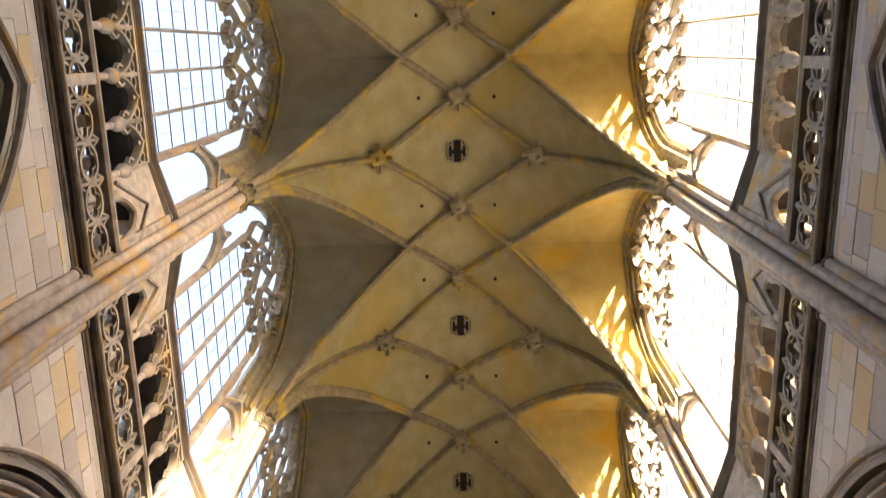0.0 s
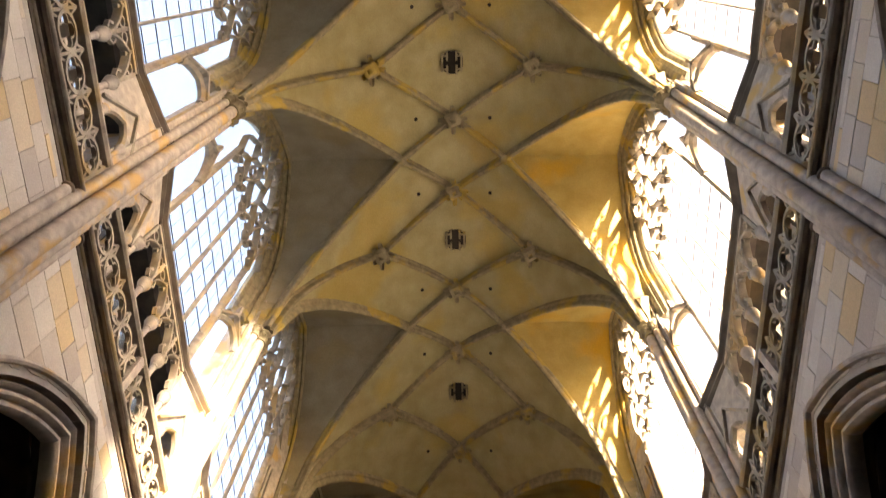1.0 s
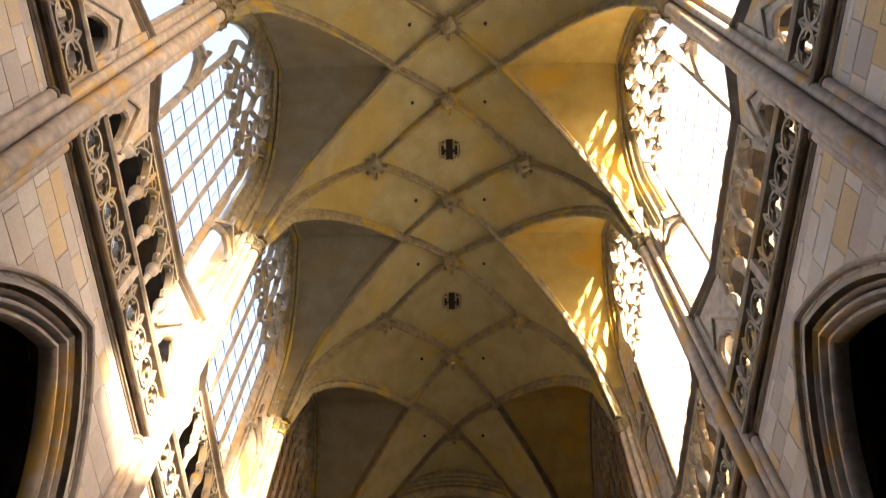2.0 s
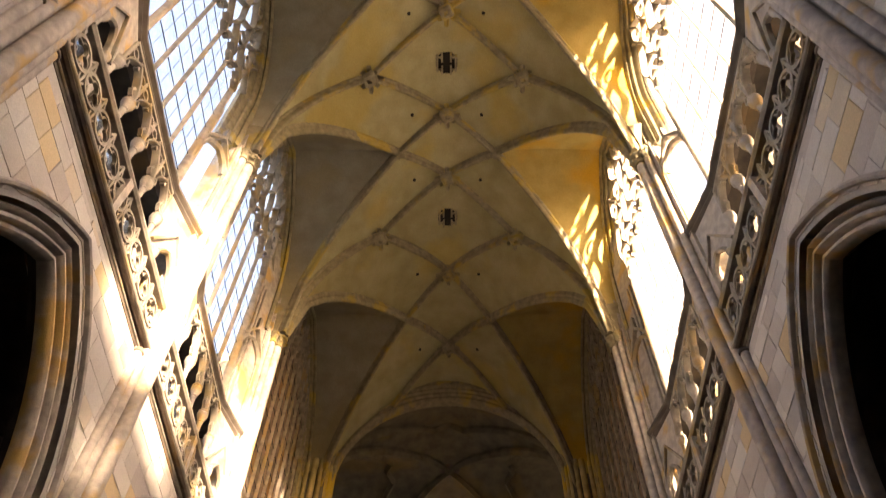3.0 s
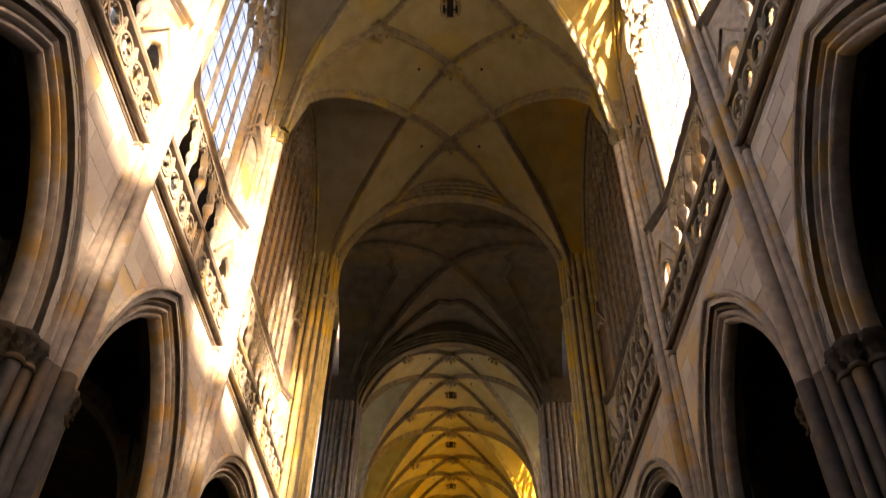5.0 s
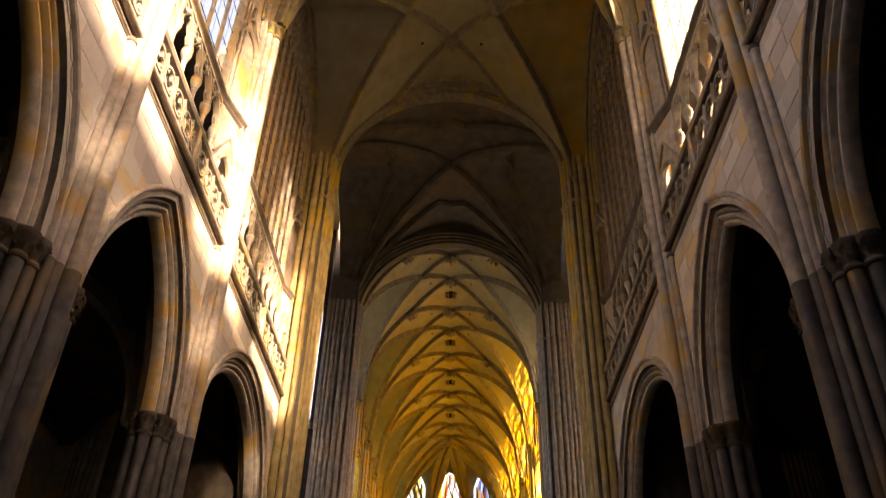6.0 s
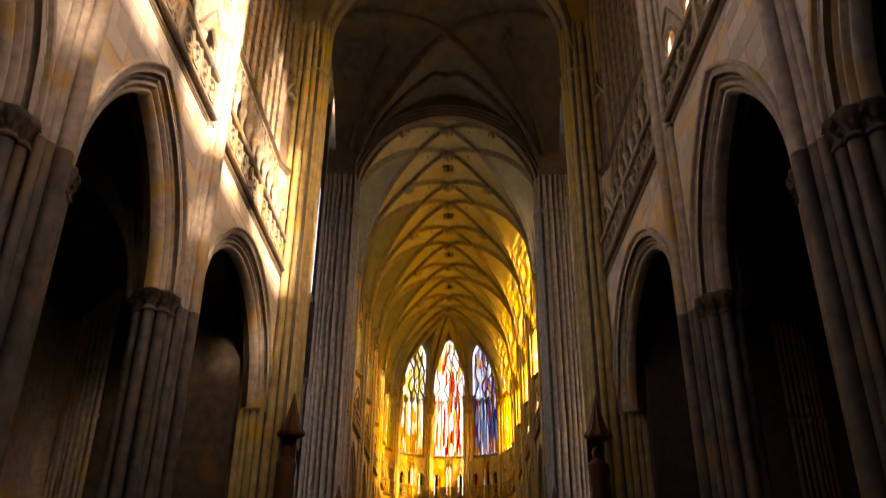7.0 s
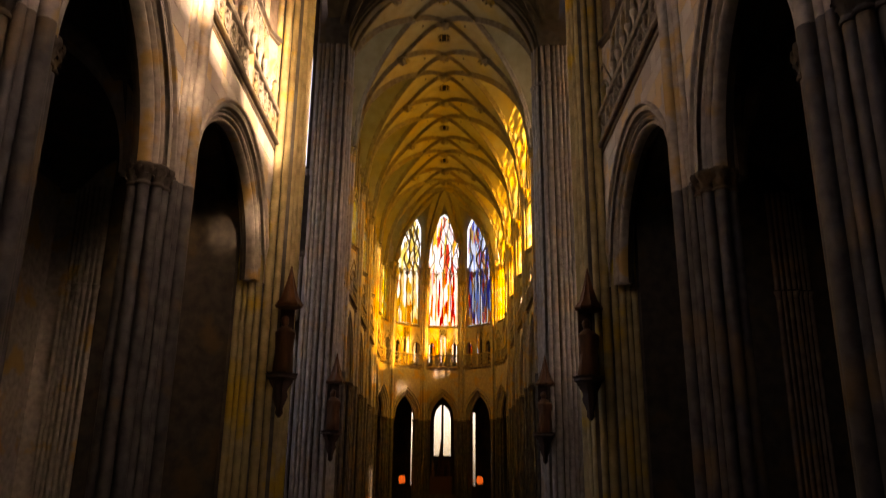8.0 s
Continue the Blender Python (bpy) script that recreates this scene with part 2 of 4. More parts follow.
def vault_bay(y0, L, a, rib_stone, ceiling_label, thick=1.0):
    ceil = base("ceiling", ceiling_label, "vault", kind="structure")
    rows_in, rows_out = [], []
    ny = 32
    for j in range(ny + 1):
        y = L * j / ny
        xd = crease(y, L)
        zw, zd = wall_arch(abs(y - L / 2), L), barrel(crease(y, L))
        half = []
        for i in range(9):
            t = i / 8
            x = WALLX + (xd - WALLX) * t
            z = zw + (zd - zw) * t + 0.22 * math.sin(math.pi * t) * (1 - abs(2 * y / L - 1))
            half.append((x, z))
        for i in range(1, 13):
            x = xd * (1 - i / 12)
            half.append((x, barrel(x)))
        row = [(-x, y0 + y, z) for x, z in half] + [(x, y0 + y, z) for x, z in reversed(half[:-1])]
        rows_in.append(row)
        rows_out.append([(x, yy, z + 0.35) for x, yy, z in row])
    n = len(rows_in[0]) - 1
    # Left cells greyer, right ones warmer: side light worked into the wash tints.
    near, far = (GREYSHADE, OCHREGLOW) if rib_stone is RIB else (VAULT, VAULT)
    for c0, c1, wash, words in ((0, 8, near, "greyish plaster of a side cell, with its shade tinted in"), (8, n - 8, VAULT, ""), (n - 8, n, far, "ochre-washed plaster of a side cell, with warm bounced light tinted in")):
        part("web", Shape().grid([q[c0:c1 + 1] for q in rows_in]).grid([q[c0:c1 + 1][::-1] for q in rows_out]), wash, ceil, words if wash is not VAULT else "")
    sec = [(-0.14, 0.10), (-0.14, -0.07), (-0.085, -0.13), (-0.10, -0.22), (-0.06, -0.32), (0, -0.35),
           (0.06, -0.32), (0.10, -0.22), (0.085, -0.13), (0.14, -0.07), (0.14, 0.10)]

    def rib(nodes):
        path = []
        for (xa, ya), (xb, yb) in zip(nodes, nodes[1:]):
            n = 10 if abs(xb - xa) > 2.5 else 5
            for i in range(n):
                x, y = xa + (xb - xa) * i / n, ya + (yb - ya) * i / n
                path.append((x, y0 + y, barrel(x)))
        x, y = nodes[-1]
        path.append((x, y0 + y, barrel(x)))
        part("rib", Shape().sweep(path, [(p * thick, q * thick) for p, q in sec]), rib_stone, ceil)

    for s in (-1, 1):
        rib([(s * W, 0), (s * XN, L / 2), (0, L - a), (-s * XB, L)])
        rib([(s * W, L), (s * XN, L / 2), (0, a), (-s * XB, 0)])
        rib([(s * W, 0), (s * 4.6, 0), (s * XB, 0)])
        # wall rib round the window's head
        path = []
        n = 30
        for i in range(n + 1):
            y = 0.47 + (L - 0.94) * (0.5 - 0.5 * math.cos(math.pi * i / n))
            path.append((s * WALLX, y0 + y, wall_arch(abs(y - L / 2) - 0.001, L) - 0.02))
        path = [(s * WALLX, y0 + 0.45, 23.9)] + path + [(s * WALLX, y0 + L - 0.45, 23.9)]
        prof = [(-0.05, 0.10), (-0.05, -0.05), (0.02, -0.14), (0.09, -0.06), (0.14, -0.24), (0.21, -0.28), (0.24, -0.18), (0.30, -0.36), (0.37, -0.42), (0.41, -0.3),
                (0.48, -0.52), (0.62, -0.5), (0.62, 0.10)]
        prof = [(s * p, q) for p, q in prof]
        part("wall_rib", Shape().sweep(path, prof, up=lambda i, p: (0, (p.y - y0 - L / 2), 3.0 + 0 * i)), rib_stone, ceil)
    boss = Shape().lathe(0, 0, [(0.17, 0.10), (0.25, 0.02), (0.28, -0.10), (0.20, -0.16), (0.25, -0.24), (0.20, -0.33), (0.09, -0.35), (0.08, -0.22)], 24, 4, 0.14)
    for q in range(8):               # leaves curling out from the stem
        qa = q * math.pi / 4 + 0.4
        ca, sa = math.cos(qa), math.sin(qa)
        long = 0.47 if q % 2 else 0.36
        boss.grid([[(u * ca - v * k * sa, u * sa + v * k * ca, z + (0.04 if k == 0 else 0)) for k in (-1, 0, 1)]
                   for u, v, z in ((0.18, 0.05, -0.02), (0.30, 0.09, -0.05), (long, 0.075, -0.12), (long + 0.03, 0.04, -0.2), (long - 0.04, 0.02, -0.26))])
    boss = boss.mesh("boss")
    for x, y in ((0, a), (0, L - a), (XB, 0), (-XB, 0)):
        part("boss", boss, RIB, ceil, "carved foliate keystone", pose(x, y0 + y, barrel(x) - 0.26, 0, 0, 20) @ Matrix.Diagonal((1.15, 1.15, 1.1, 1)))
    for s in (-1, 1):
        knot = Shape().lathe(0, 0, [(0.16, 0.0), (0.19, -0.2), (0.12, -0.27), (0.02, -0.29)], 12, 4, 0.15)
        part("boss", knot, RIB, ceil, "small rib crossing", pose(s * XN, y0 + L / 2, barrel(XN) - 0.12))
    ring = Shape()
    for q in (-1, 1):
        ring.box(q * 0.31 - 0.035, q * 0.31 + 0.035, -0.30, 0.30, -0.16, 0.0)
        ring.box(q * 0.15 - 0.035, q * 0.15 + 0.035, -0.38, -0.07, -0.20, 0.0).box(q * 0.15 - 0.035, q * 0.15 + 0.035, 0.09, 0.38, -0.20, 0.0)
        ring.box(-0.36, -0.12, q * 0.22 - 0.028, q * 0.22 + 0.028, -0.13, 0.0).box(0.12, 0.36, q * 0.22 - 0.028, q * 0.22 + 0.028, -0.13, 0.0)
    part("keystone_ring", ring, RIB, ceil, "pierced carved keystone", pose(0, y0, barrel(0) - 0.04) @ Matrix.Diagonal((1.2, 1.15, 1, 1)))
    # A near-black disc paints the shade inside the vent.
    part("vent_hole", Shape().lathe(0, 0, [(0.47, 0.03), (0.47, -0.02)], 8), HOLESHADE, ceil, "dark disc standing for the shaded vent opening", pose(0, y0, barrel(0) - 0.05, 0, 0, 22.5))
    # rope holes beside the keystones, near-black discs for the shade inside
    hole = Shape().lathe(0, 0, [(0.075, 0.03), (0.075, -0.035)], 8).mesh("rope_hole")
    for x in (-1.45, 1.45):
        for y in (a - 0.05, L - a + 0.05):
            part("rope_hole", hole, HOLESHADE, ceil, "", pose(x, y0 + y, barrel(x)))
    return ceil


# ---- elevation of one bay, on the side of +x, its middle at y = 0 ----
WX = 6.63                       # face of the nave wall
SET = 0.27                      # how far the arch orders stand forward
ZC = 9.3                        # capitals of the arcade
ZK, ZL = 0.957, 0.069            # the walls' own height scale
TOP = 25.0                      # springing of the vault, in that scale
CANT = 1.72                     # length of the canted ends under the windows


class Arch:
    """A two-centred arch of clear half width hw and rise, springing at z."""

    def __init__(self, hw, rise, z):
        self.hw, self.z = hw, z
        self.c = (rise * rise - hw * hw) / (2 * hw)
        self.r = hw + self.c

    def top(self, y, off=0.0):
        """Height of the curve drawn off outside the clear arch, or None beyond it."""
        q = (self.r + off) ** 2 - (abs(y) + self.c) ** 2
        return self.z + math.sqrt(q) if q >= 0 else None

    def path(self, x, off=0.0, n=16):
        R = self.r + off
        end = math.acos(self.c / R)
        one = [(x, R * math.cos(end * i / n) - self.c, self.z + R * math.sin(end * i / n)) for i in range(n + 1)]
        return one + [(px, -py, pz) for px, py, pz in one[-2::-1]]


def arcade_wall(L, hw=None, rise=4.1, joints=True):
    hw = hw or L / 2 - 1.25
    A = Arch(hw, rise, ZC)
    wall = base("arcade_wall", "sandstone ashlar wall over a deeply moulded pointed arch", "wall", "nave arcade", "structure")
    s = Shape()
    n = 44
    ys = [-L / 2 + L * i / n for i in range(n + 1)]
    low = [max(ZC, A.top(y, 0.42) or ZC) for y in ys]
    front, back = WX + 0.016, 7.55
    s.grid([[(front, y, z) for y, z in zip(ys, low)], [(front, y, 14.8) for y in ys]])
    s.grid([[(back, y, 14.8) for y in ys], [(back, y, z) for y, z in zip(ys, low)]])
    part("backing", s, JOINT, wall, "recessed mortar joints")
    # the arch: rolls and hollows from the wall face to the soffit, and back to the aisle
    s = Shape()
    sec = [(0.66, 6.95), (0.70, 6.87), (0.68, 6.80), (0.635, 6.775), (0.59, 6.80), (0.575, 6.87), (0.58, 6.96), (0.56, 7.10), (0.55, 7.66), (0.37, 7.66),
           (0.365, 7.12), (0.355, 7.04), (0.325, 7.01), (0.295, 7.04), (0.285, 7.12), (0.28, 7.5), (0.25, 7.5), (0.245, 7.2), (0.235, 7.11), (0.20, 7.06),
           (0.155, 7.06), (0.12, 7.11), (0.11, 7.18), (0.115, 7.30), (0.105, 7.22), (0.06, 7.17), (0.01, 7.17), (-0.035, 7.22), (-0.05, 7.30), (-0.045, 7.4), (-0.02, 7.50)]
    rows = [A.path(x - SET, r, 18) for r, x in sec]
    s.grid(rows)
    part("archivolt", s, SHAFT, wall, "moulded arch of round rolls and dark hollows")
    # Shade under the arch is put into the inner order's stone.
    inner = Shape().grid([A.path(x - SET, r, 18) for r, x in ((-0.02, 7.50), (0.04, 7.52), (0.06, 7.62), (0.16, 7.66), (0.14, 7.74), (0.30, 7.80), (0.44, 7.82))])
    part("soffit", inner, SHADESTONE, wall, "inner order of the arch, darkened in colour for its shade")
    if not joints:
        s = Shape()
        s.grid([[(WX, y, max(ZC, A.top(y, 0.5) or ZC)) for y in ys], [(WX, y, 14.7) for y in ys]])
        part("ashlar_face", s, SHAFT, wall)
        return wall
    # ashlar blocks between arch and cornice
    rng = random.Random(int(L * 100))
    z, course = ZC - 0.02, 0
    while z < 14.58:
        hgt = min(rng.choice((0.38, 0.44, 0.50, 0.56)), 14.62 - z)
        y = -L / 2 + (0.0 if course % 2 else -0.3)
        while y < L / 2:
            wid = rng.uniform(0.5, 1.1)
            a, b = max(y, -L / 2 + 0.25) + 0.003, min(y + wid, L / 2 - 0.25) - 0.003
            y += wid
            if b - a < 0.12:
                continue
            k = 7
            cols = [a + (b - a) * i / k for i in range(k + 1)]
            zt = z + hgt - 0.006
            lows = [max(z, A.top(c, 0.52) or -9) for c in cols]
            keep = [(c, l) for c, l in zip(cols, lows) if l < zt - 0.03]
            if len(keep) < 2:
                continue
            if all(l <= z for _, l in keep):
                keep = [keep[0], keep[-1]]
            px = WX - rng.uniform(0.0, 0.012)
            e = 0.005
            s = Shape()
            n2 = len(keep) - 1
            inner = [(c + (e if i == 0 else -e if i == n2 else 0), l + e) for i, (c, l) in enumerate(keep)]
            s.grid([[(px + 0.03, c, l) for c, l in keep], [(px, c, l) for c, l in inner],
                    [(px, c, zt - e) for c, _ in inner], [(px + 0.03, c, zt) for c, _ in keep]])
            for i, q in ((0, 0), (n2, n2)):
                s.grid([[(px + 0.03, keep[i][0], keep[i][1]), (px + 0.03, keep[i][0], zt)], [(px, inner[i][0], inner[i][1]), (px, inner[i][0], zt - e)]])
            part("ashlar_block", s, ASHLAR, wall, smooth=False)
        z += hgt
        course += 1
    return wall


def cornice(L):
    c = base("cornice", "dark weathered sandstone string course under the balustrade", "cornice", "string courses", "structure")
    sec = [(7.4, 14.50), (6.90, 14.50), (6.85, 14.55), (6.87, 14.61), (6.92, 14.63), (6.91, 14.74), (6.84, 14.84), (6.74, 14.88), (6.66, 14.86),
           (6.64, 14.90), (6.63, 15.0), (6.58, 15.02), (6.52, 14.98), (6.46, 15.0), (6.44, 15.06), (6.46, 15.13), (6.54, 15.18), (7.4, 15.2)]
    h = L / 2 - 0.30
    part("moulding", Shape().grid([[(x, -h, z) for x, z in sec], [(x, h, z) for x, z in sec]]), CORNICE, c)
    # Paler rolls paint the bright edge highlights along the moulding.
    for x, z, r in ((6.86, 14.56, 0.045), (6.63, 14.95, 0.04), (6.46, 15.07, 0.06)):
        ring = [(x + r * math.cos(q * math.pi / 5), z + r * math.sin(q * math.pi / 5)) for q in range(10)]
        part("roll", Shape().grid([[(p, -h, q) for p, q in ring], [(p, h, q) for p, q in ring]], True), TRACERY, c, "thin roll in a paler tone for its edge highlight")
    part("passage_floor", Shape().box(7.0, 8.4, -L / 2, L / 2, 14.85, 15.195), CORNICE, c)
    return c


def balustrade(L):
    b = base("balustrade", "pierced sandstone balustrade of quatrefoil panels along the triforium", "balustrade", "triforium balustrades")
    h = L / 2 - 0.42
    x = 6.62
    part("plinth", Shape().box(x - 0.09, x + 0.09, -h, h, 15.18, 15.30), CORNICE, b)
    rail = [(x - 0.10, 16.34), (x - 0.15, 16.40), (x - 0.15, 16.46), (x - 0.08, 16.52), (x + 0.08, 16.52), (x + 0.14, 16.44), (x + 0.10, 16.34)]
    part("handrail", Shape().grid([[(p, -h, q) for p, q in rail], [(p, h, q) for p, q in rail]], True), TRACERY, b)
    n = max(3, round(2 * h / 0.74))
    w = 2 * h / n
    s = Shape()
    sq = [(-0.035, 0.06), (-0.035, -0.06), (0.035, -0.06), (0.035, 0.06)]
    R = min(w, 1.04) / 2 - 0.03

    def ring(cy, cz, r, a0=0.0, a1=2 * math.pi, k=14, prof=sq):
        s.sweep([(0, cy + r * math.cos(a0 + (a1 - a0) * i / k), cz + r * math.sin(a0 + (a1 - a0) * i / k)) for i in range(k + 1)], prof,
                up=lambda i, p: (1, 0, 0))

    ring(0, 0, R)
    for q in range(4):
        a = q * math.pi / 2
        ring(0.52 * R * math.cos(a), 0.52 * R * math.sin(a), 0.40 * R, a - 1.9, a + 1.9, 9, [(p * 0.55, o * 0.6) for p, o in sq])
    s.box(-0.05, 0.05, -w / 2 - 0.03, -w / 2 + 0.03, -0.53, 0.53)
    for sy in (-1, 1):
        for sz in (-1, 1):
            s.sweep([(0, sy * w / 2, sz * 0.52), (0, sy * R * 0.72, sz * R * 0.72)], [(p * 0.7, o * 0.7) for p, o in sq], up=lambda i, p: (1, 0, 0))
    me = s.mesh("tracery_panel")
    for i in range(n):
        part("tracery_panel", me, TRACERY, b, "", pose(x, -h + w * (i + 0.5), 15.82))
    part("post", Shape().box(x - 0.13, x + 0.11, -0.10, 0.10, 15.19, 16.36), SHAFT, b, "pale square post")
    return b


def triforium(L, glass=None, lo=17.5, hi=19.35):
    t = base("triforium", "sandstone triforium passage with colonnettes and small pointed arches", "triforium", "triforium bays", "structure")
    h = L / 2 - CANT
    x = 7.02
    n = max(2, round(2 * h / 0.92))
    w = 2 * h / n
    prof = [(0.13, 15.2), (0.13, 15.4), (0.10, 15.46), (0.075, 15.5), (0.075, 17.9), (0.10, 17.93), (0.085, 17.97), (0.14, 18.1), (0.165, 18.2), (0.135, 18.25), (0.16, 18.3), (0.09, 18.34)]
    col = Shape().lathe(0, 0, prof, 12).mesh("colonnette")
    A = Arch(w / 2 - 0.06, 0.85, 18.32)
    sec = [(0.05, -0.09), (0.06, -0.12), (0.02, -0.10), (0.0, -0.03), (0.0, 0.08), (0.05, 0.1)]
    head = Shape()
    head.grid([[(ox, py, pz) for ox, py, pz in A.path(o, r, 7)] for r, o in sec])
    head.box(-0.06, 0.06, -w / 2, w / 2, 19.44, 19.55)
    for sy in (-1, 1):               # pierced spandrels: a small ring on each side
        cy, cz, rr = sy * (w / 2 - 0.16), 19.16, 0.13
        head.sweep([(0, cy + rr * math.cos(q * math.pi / 5), cz + rr * math.sin(q * math.pi / 5)) for q in range(11)],
                   [(-0.03, 0.06), (-0.03, -0.06), (0.03, -0.06), (0.03, 0.06)], up=lambda i, p: (1, 0, 0), ends=False)
        head.box(-0.06, 0.06, sy * w / 2 - 0.045, sy * w / 2 + 0.045, 18.3, 19.42)
    head.sweep([(0, 0, 19.05), (0, 0, 19.42)], [(-0.04, 0.06), (-0.04, -0.06), (0.04, -0.06), (0.04, 0.06)], up=lambda i, p: (1, 0, 0))
    for s in (-1, 1):     # cusps that make each arch a trefoil
        head.sweep([(0, s * (w / 2 - 0.12), 18.42), (0, s * (w / 2 - 0.22), 18.56), (0, s * (w / 2 - 0.16), 18.74)], [(-0.03, 0.05), (-0.03, -0.05), (0.03, -0.05), (0.03, 0.05)],
                   up=lambda i, p: (1, 0, 0))
    hm = head.mesh("arch_head")
    for i in range(n + 1):
        part("colonnette", col, SHAFT, t, "", pose(x, -h + w * i, 0))
    for i in range(n):
        part("arch_head", hm, TRACERY, t, "", pose(x, -h + w * (i + 0.5), 0))
    # canted end walls with a shallow pointed niche
    for s in (-1, 1):
        y1, y0 = s * h, s * (L / 2 - 0.12)
        d = Vector((6.62 - x, y0 - y1, 0))
        nn = Vector((d.y, -d.x, 0)).normalized()
        if nn.x > 0:
            nn = -nn
        wl = Shape()
        p0, p1 = Vector((x, y1, 0)), Vector((6.62, y0, 0))
        k = 12
        hw = 0.32
        B = Arch(hw, 0.55, 17.35)
        ln = d.length
        mid = 0.5
        cols = sorted(set([i / k for i in range(k + 1)] + [mid - hw / ln, mid + hw / ln]))
        up = lambda q, z, o=0.0: tuple(p0 + d * q + nn * o + Vector((0, 0, z)))
        wl.grid([[up(q, B.top((q - mid) * ln) or 17.35) for q in cols], [up(q, 19.6) for q in cols]])
        for q0, q1 in ((0, mid - hw / ln), (mid + hw / ln, 1)):
            wl.grid([[up(q0, 15.2), up(q1, 15.2)], [up(q0, 17.4), up(q1, 17.4)]])
        for q in (mid - hw / ln, mid + hw / ln):
            wl.grid([[up(q, 15.2), up(q, 15.2, -0.25)], [up(q, 17.4), up(q, 17.4, -0.25)]])
        part("canted_wall", wl, SHAFT, t)
        fr = Shape().sweep([up(mid + yy / ln, zz, 0.02) for _, yy, zz in B.path(0, 0.04, 8)], [(-0.05, 0.06), (-0.05, -0.05), (0.0, -0.09), (0.05, -0.05), (0.05, 0.06)],
                           up=lambda i, p: tuple(-nn))
        fr.sweep([up(0.1, 17.6, 0.03), up(0.5, 18.75, 0.03), up(0.9, 17.6, 0.03)], [(-0.04, 0.05), (-0.04, -0.05), (0.04, -0.05), (0.04, 0.05)], up=lambda i, p: tuple(-nn))
        part("door_frame", fr, TRACERY, t, "small gabled doorway of the passage")
        for q in (mid - hw / ln - 0.06, mid + hw / ln + 0.06):
            cpt = p0 + d * q + nn * 0.05
            part("colonnette", Shape().lathe(cpt.x, cpt.y, [(0.09, 15.2), (0.055, 15.4), (0.055, 17.1), (0.12, 17.3), (0.12, 17.4)], 10), SHAFT, t)
    # back wall: small glazed lights low down, solid above
    bk = Shape()
    m = max(3, round(L / 0.90))
    w2 = L / m
    for i in range(m + 1):
        a = max(-L / 2, -L / 2 + w2 * i - 0.14)
        b = min(L / 2, -L / 2 + w2 * i + 0.14)
        bk.box(7.95, 8.3, a, b, 15.1, 19.9)
    bk.box(7.95, 8.3, -L / 2, L / 2, hi, 19.9)
    bk.box(7.95, 8.3, -L / 2, L / 2, 15.1, lo)
    bk.box(6.98, 8.3, -L / 2, L / 2, 19.55, 19.72)
    # Back wall takes the shade tone of the unlit passage.
    part("back_wall", bk, SHADESTONE, t, smooth=False)
    for i in range(m):
        y = -L / 2 + w2 * (i + 0.5)
        part("back_light", Shape().box(8.1, 8.11, y - w2 / 2 + 0.14, y + w2 / 2 - 0.14, lo, hi), glass or CLEAR, t, "small light of the passage, opaque where sun is kept out").visible_shadow = glass is not None
    return t


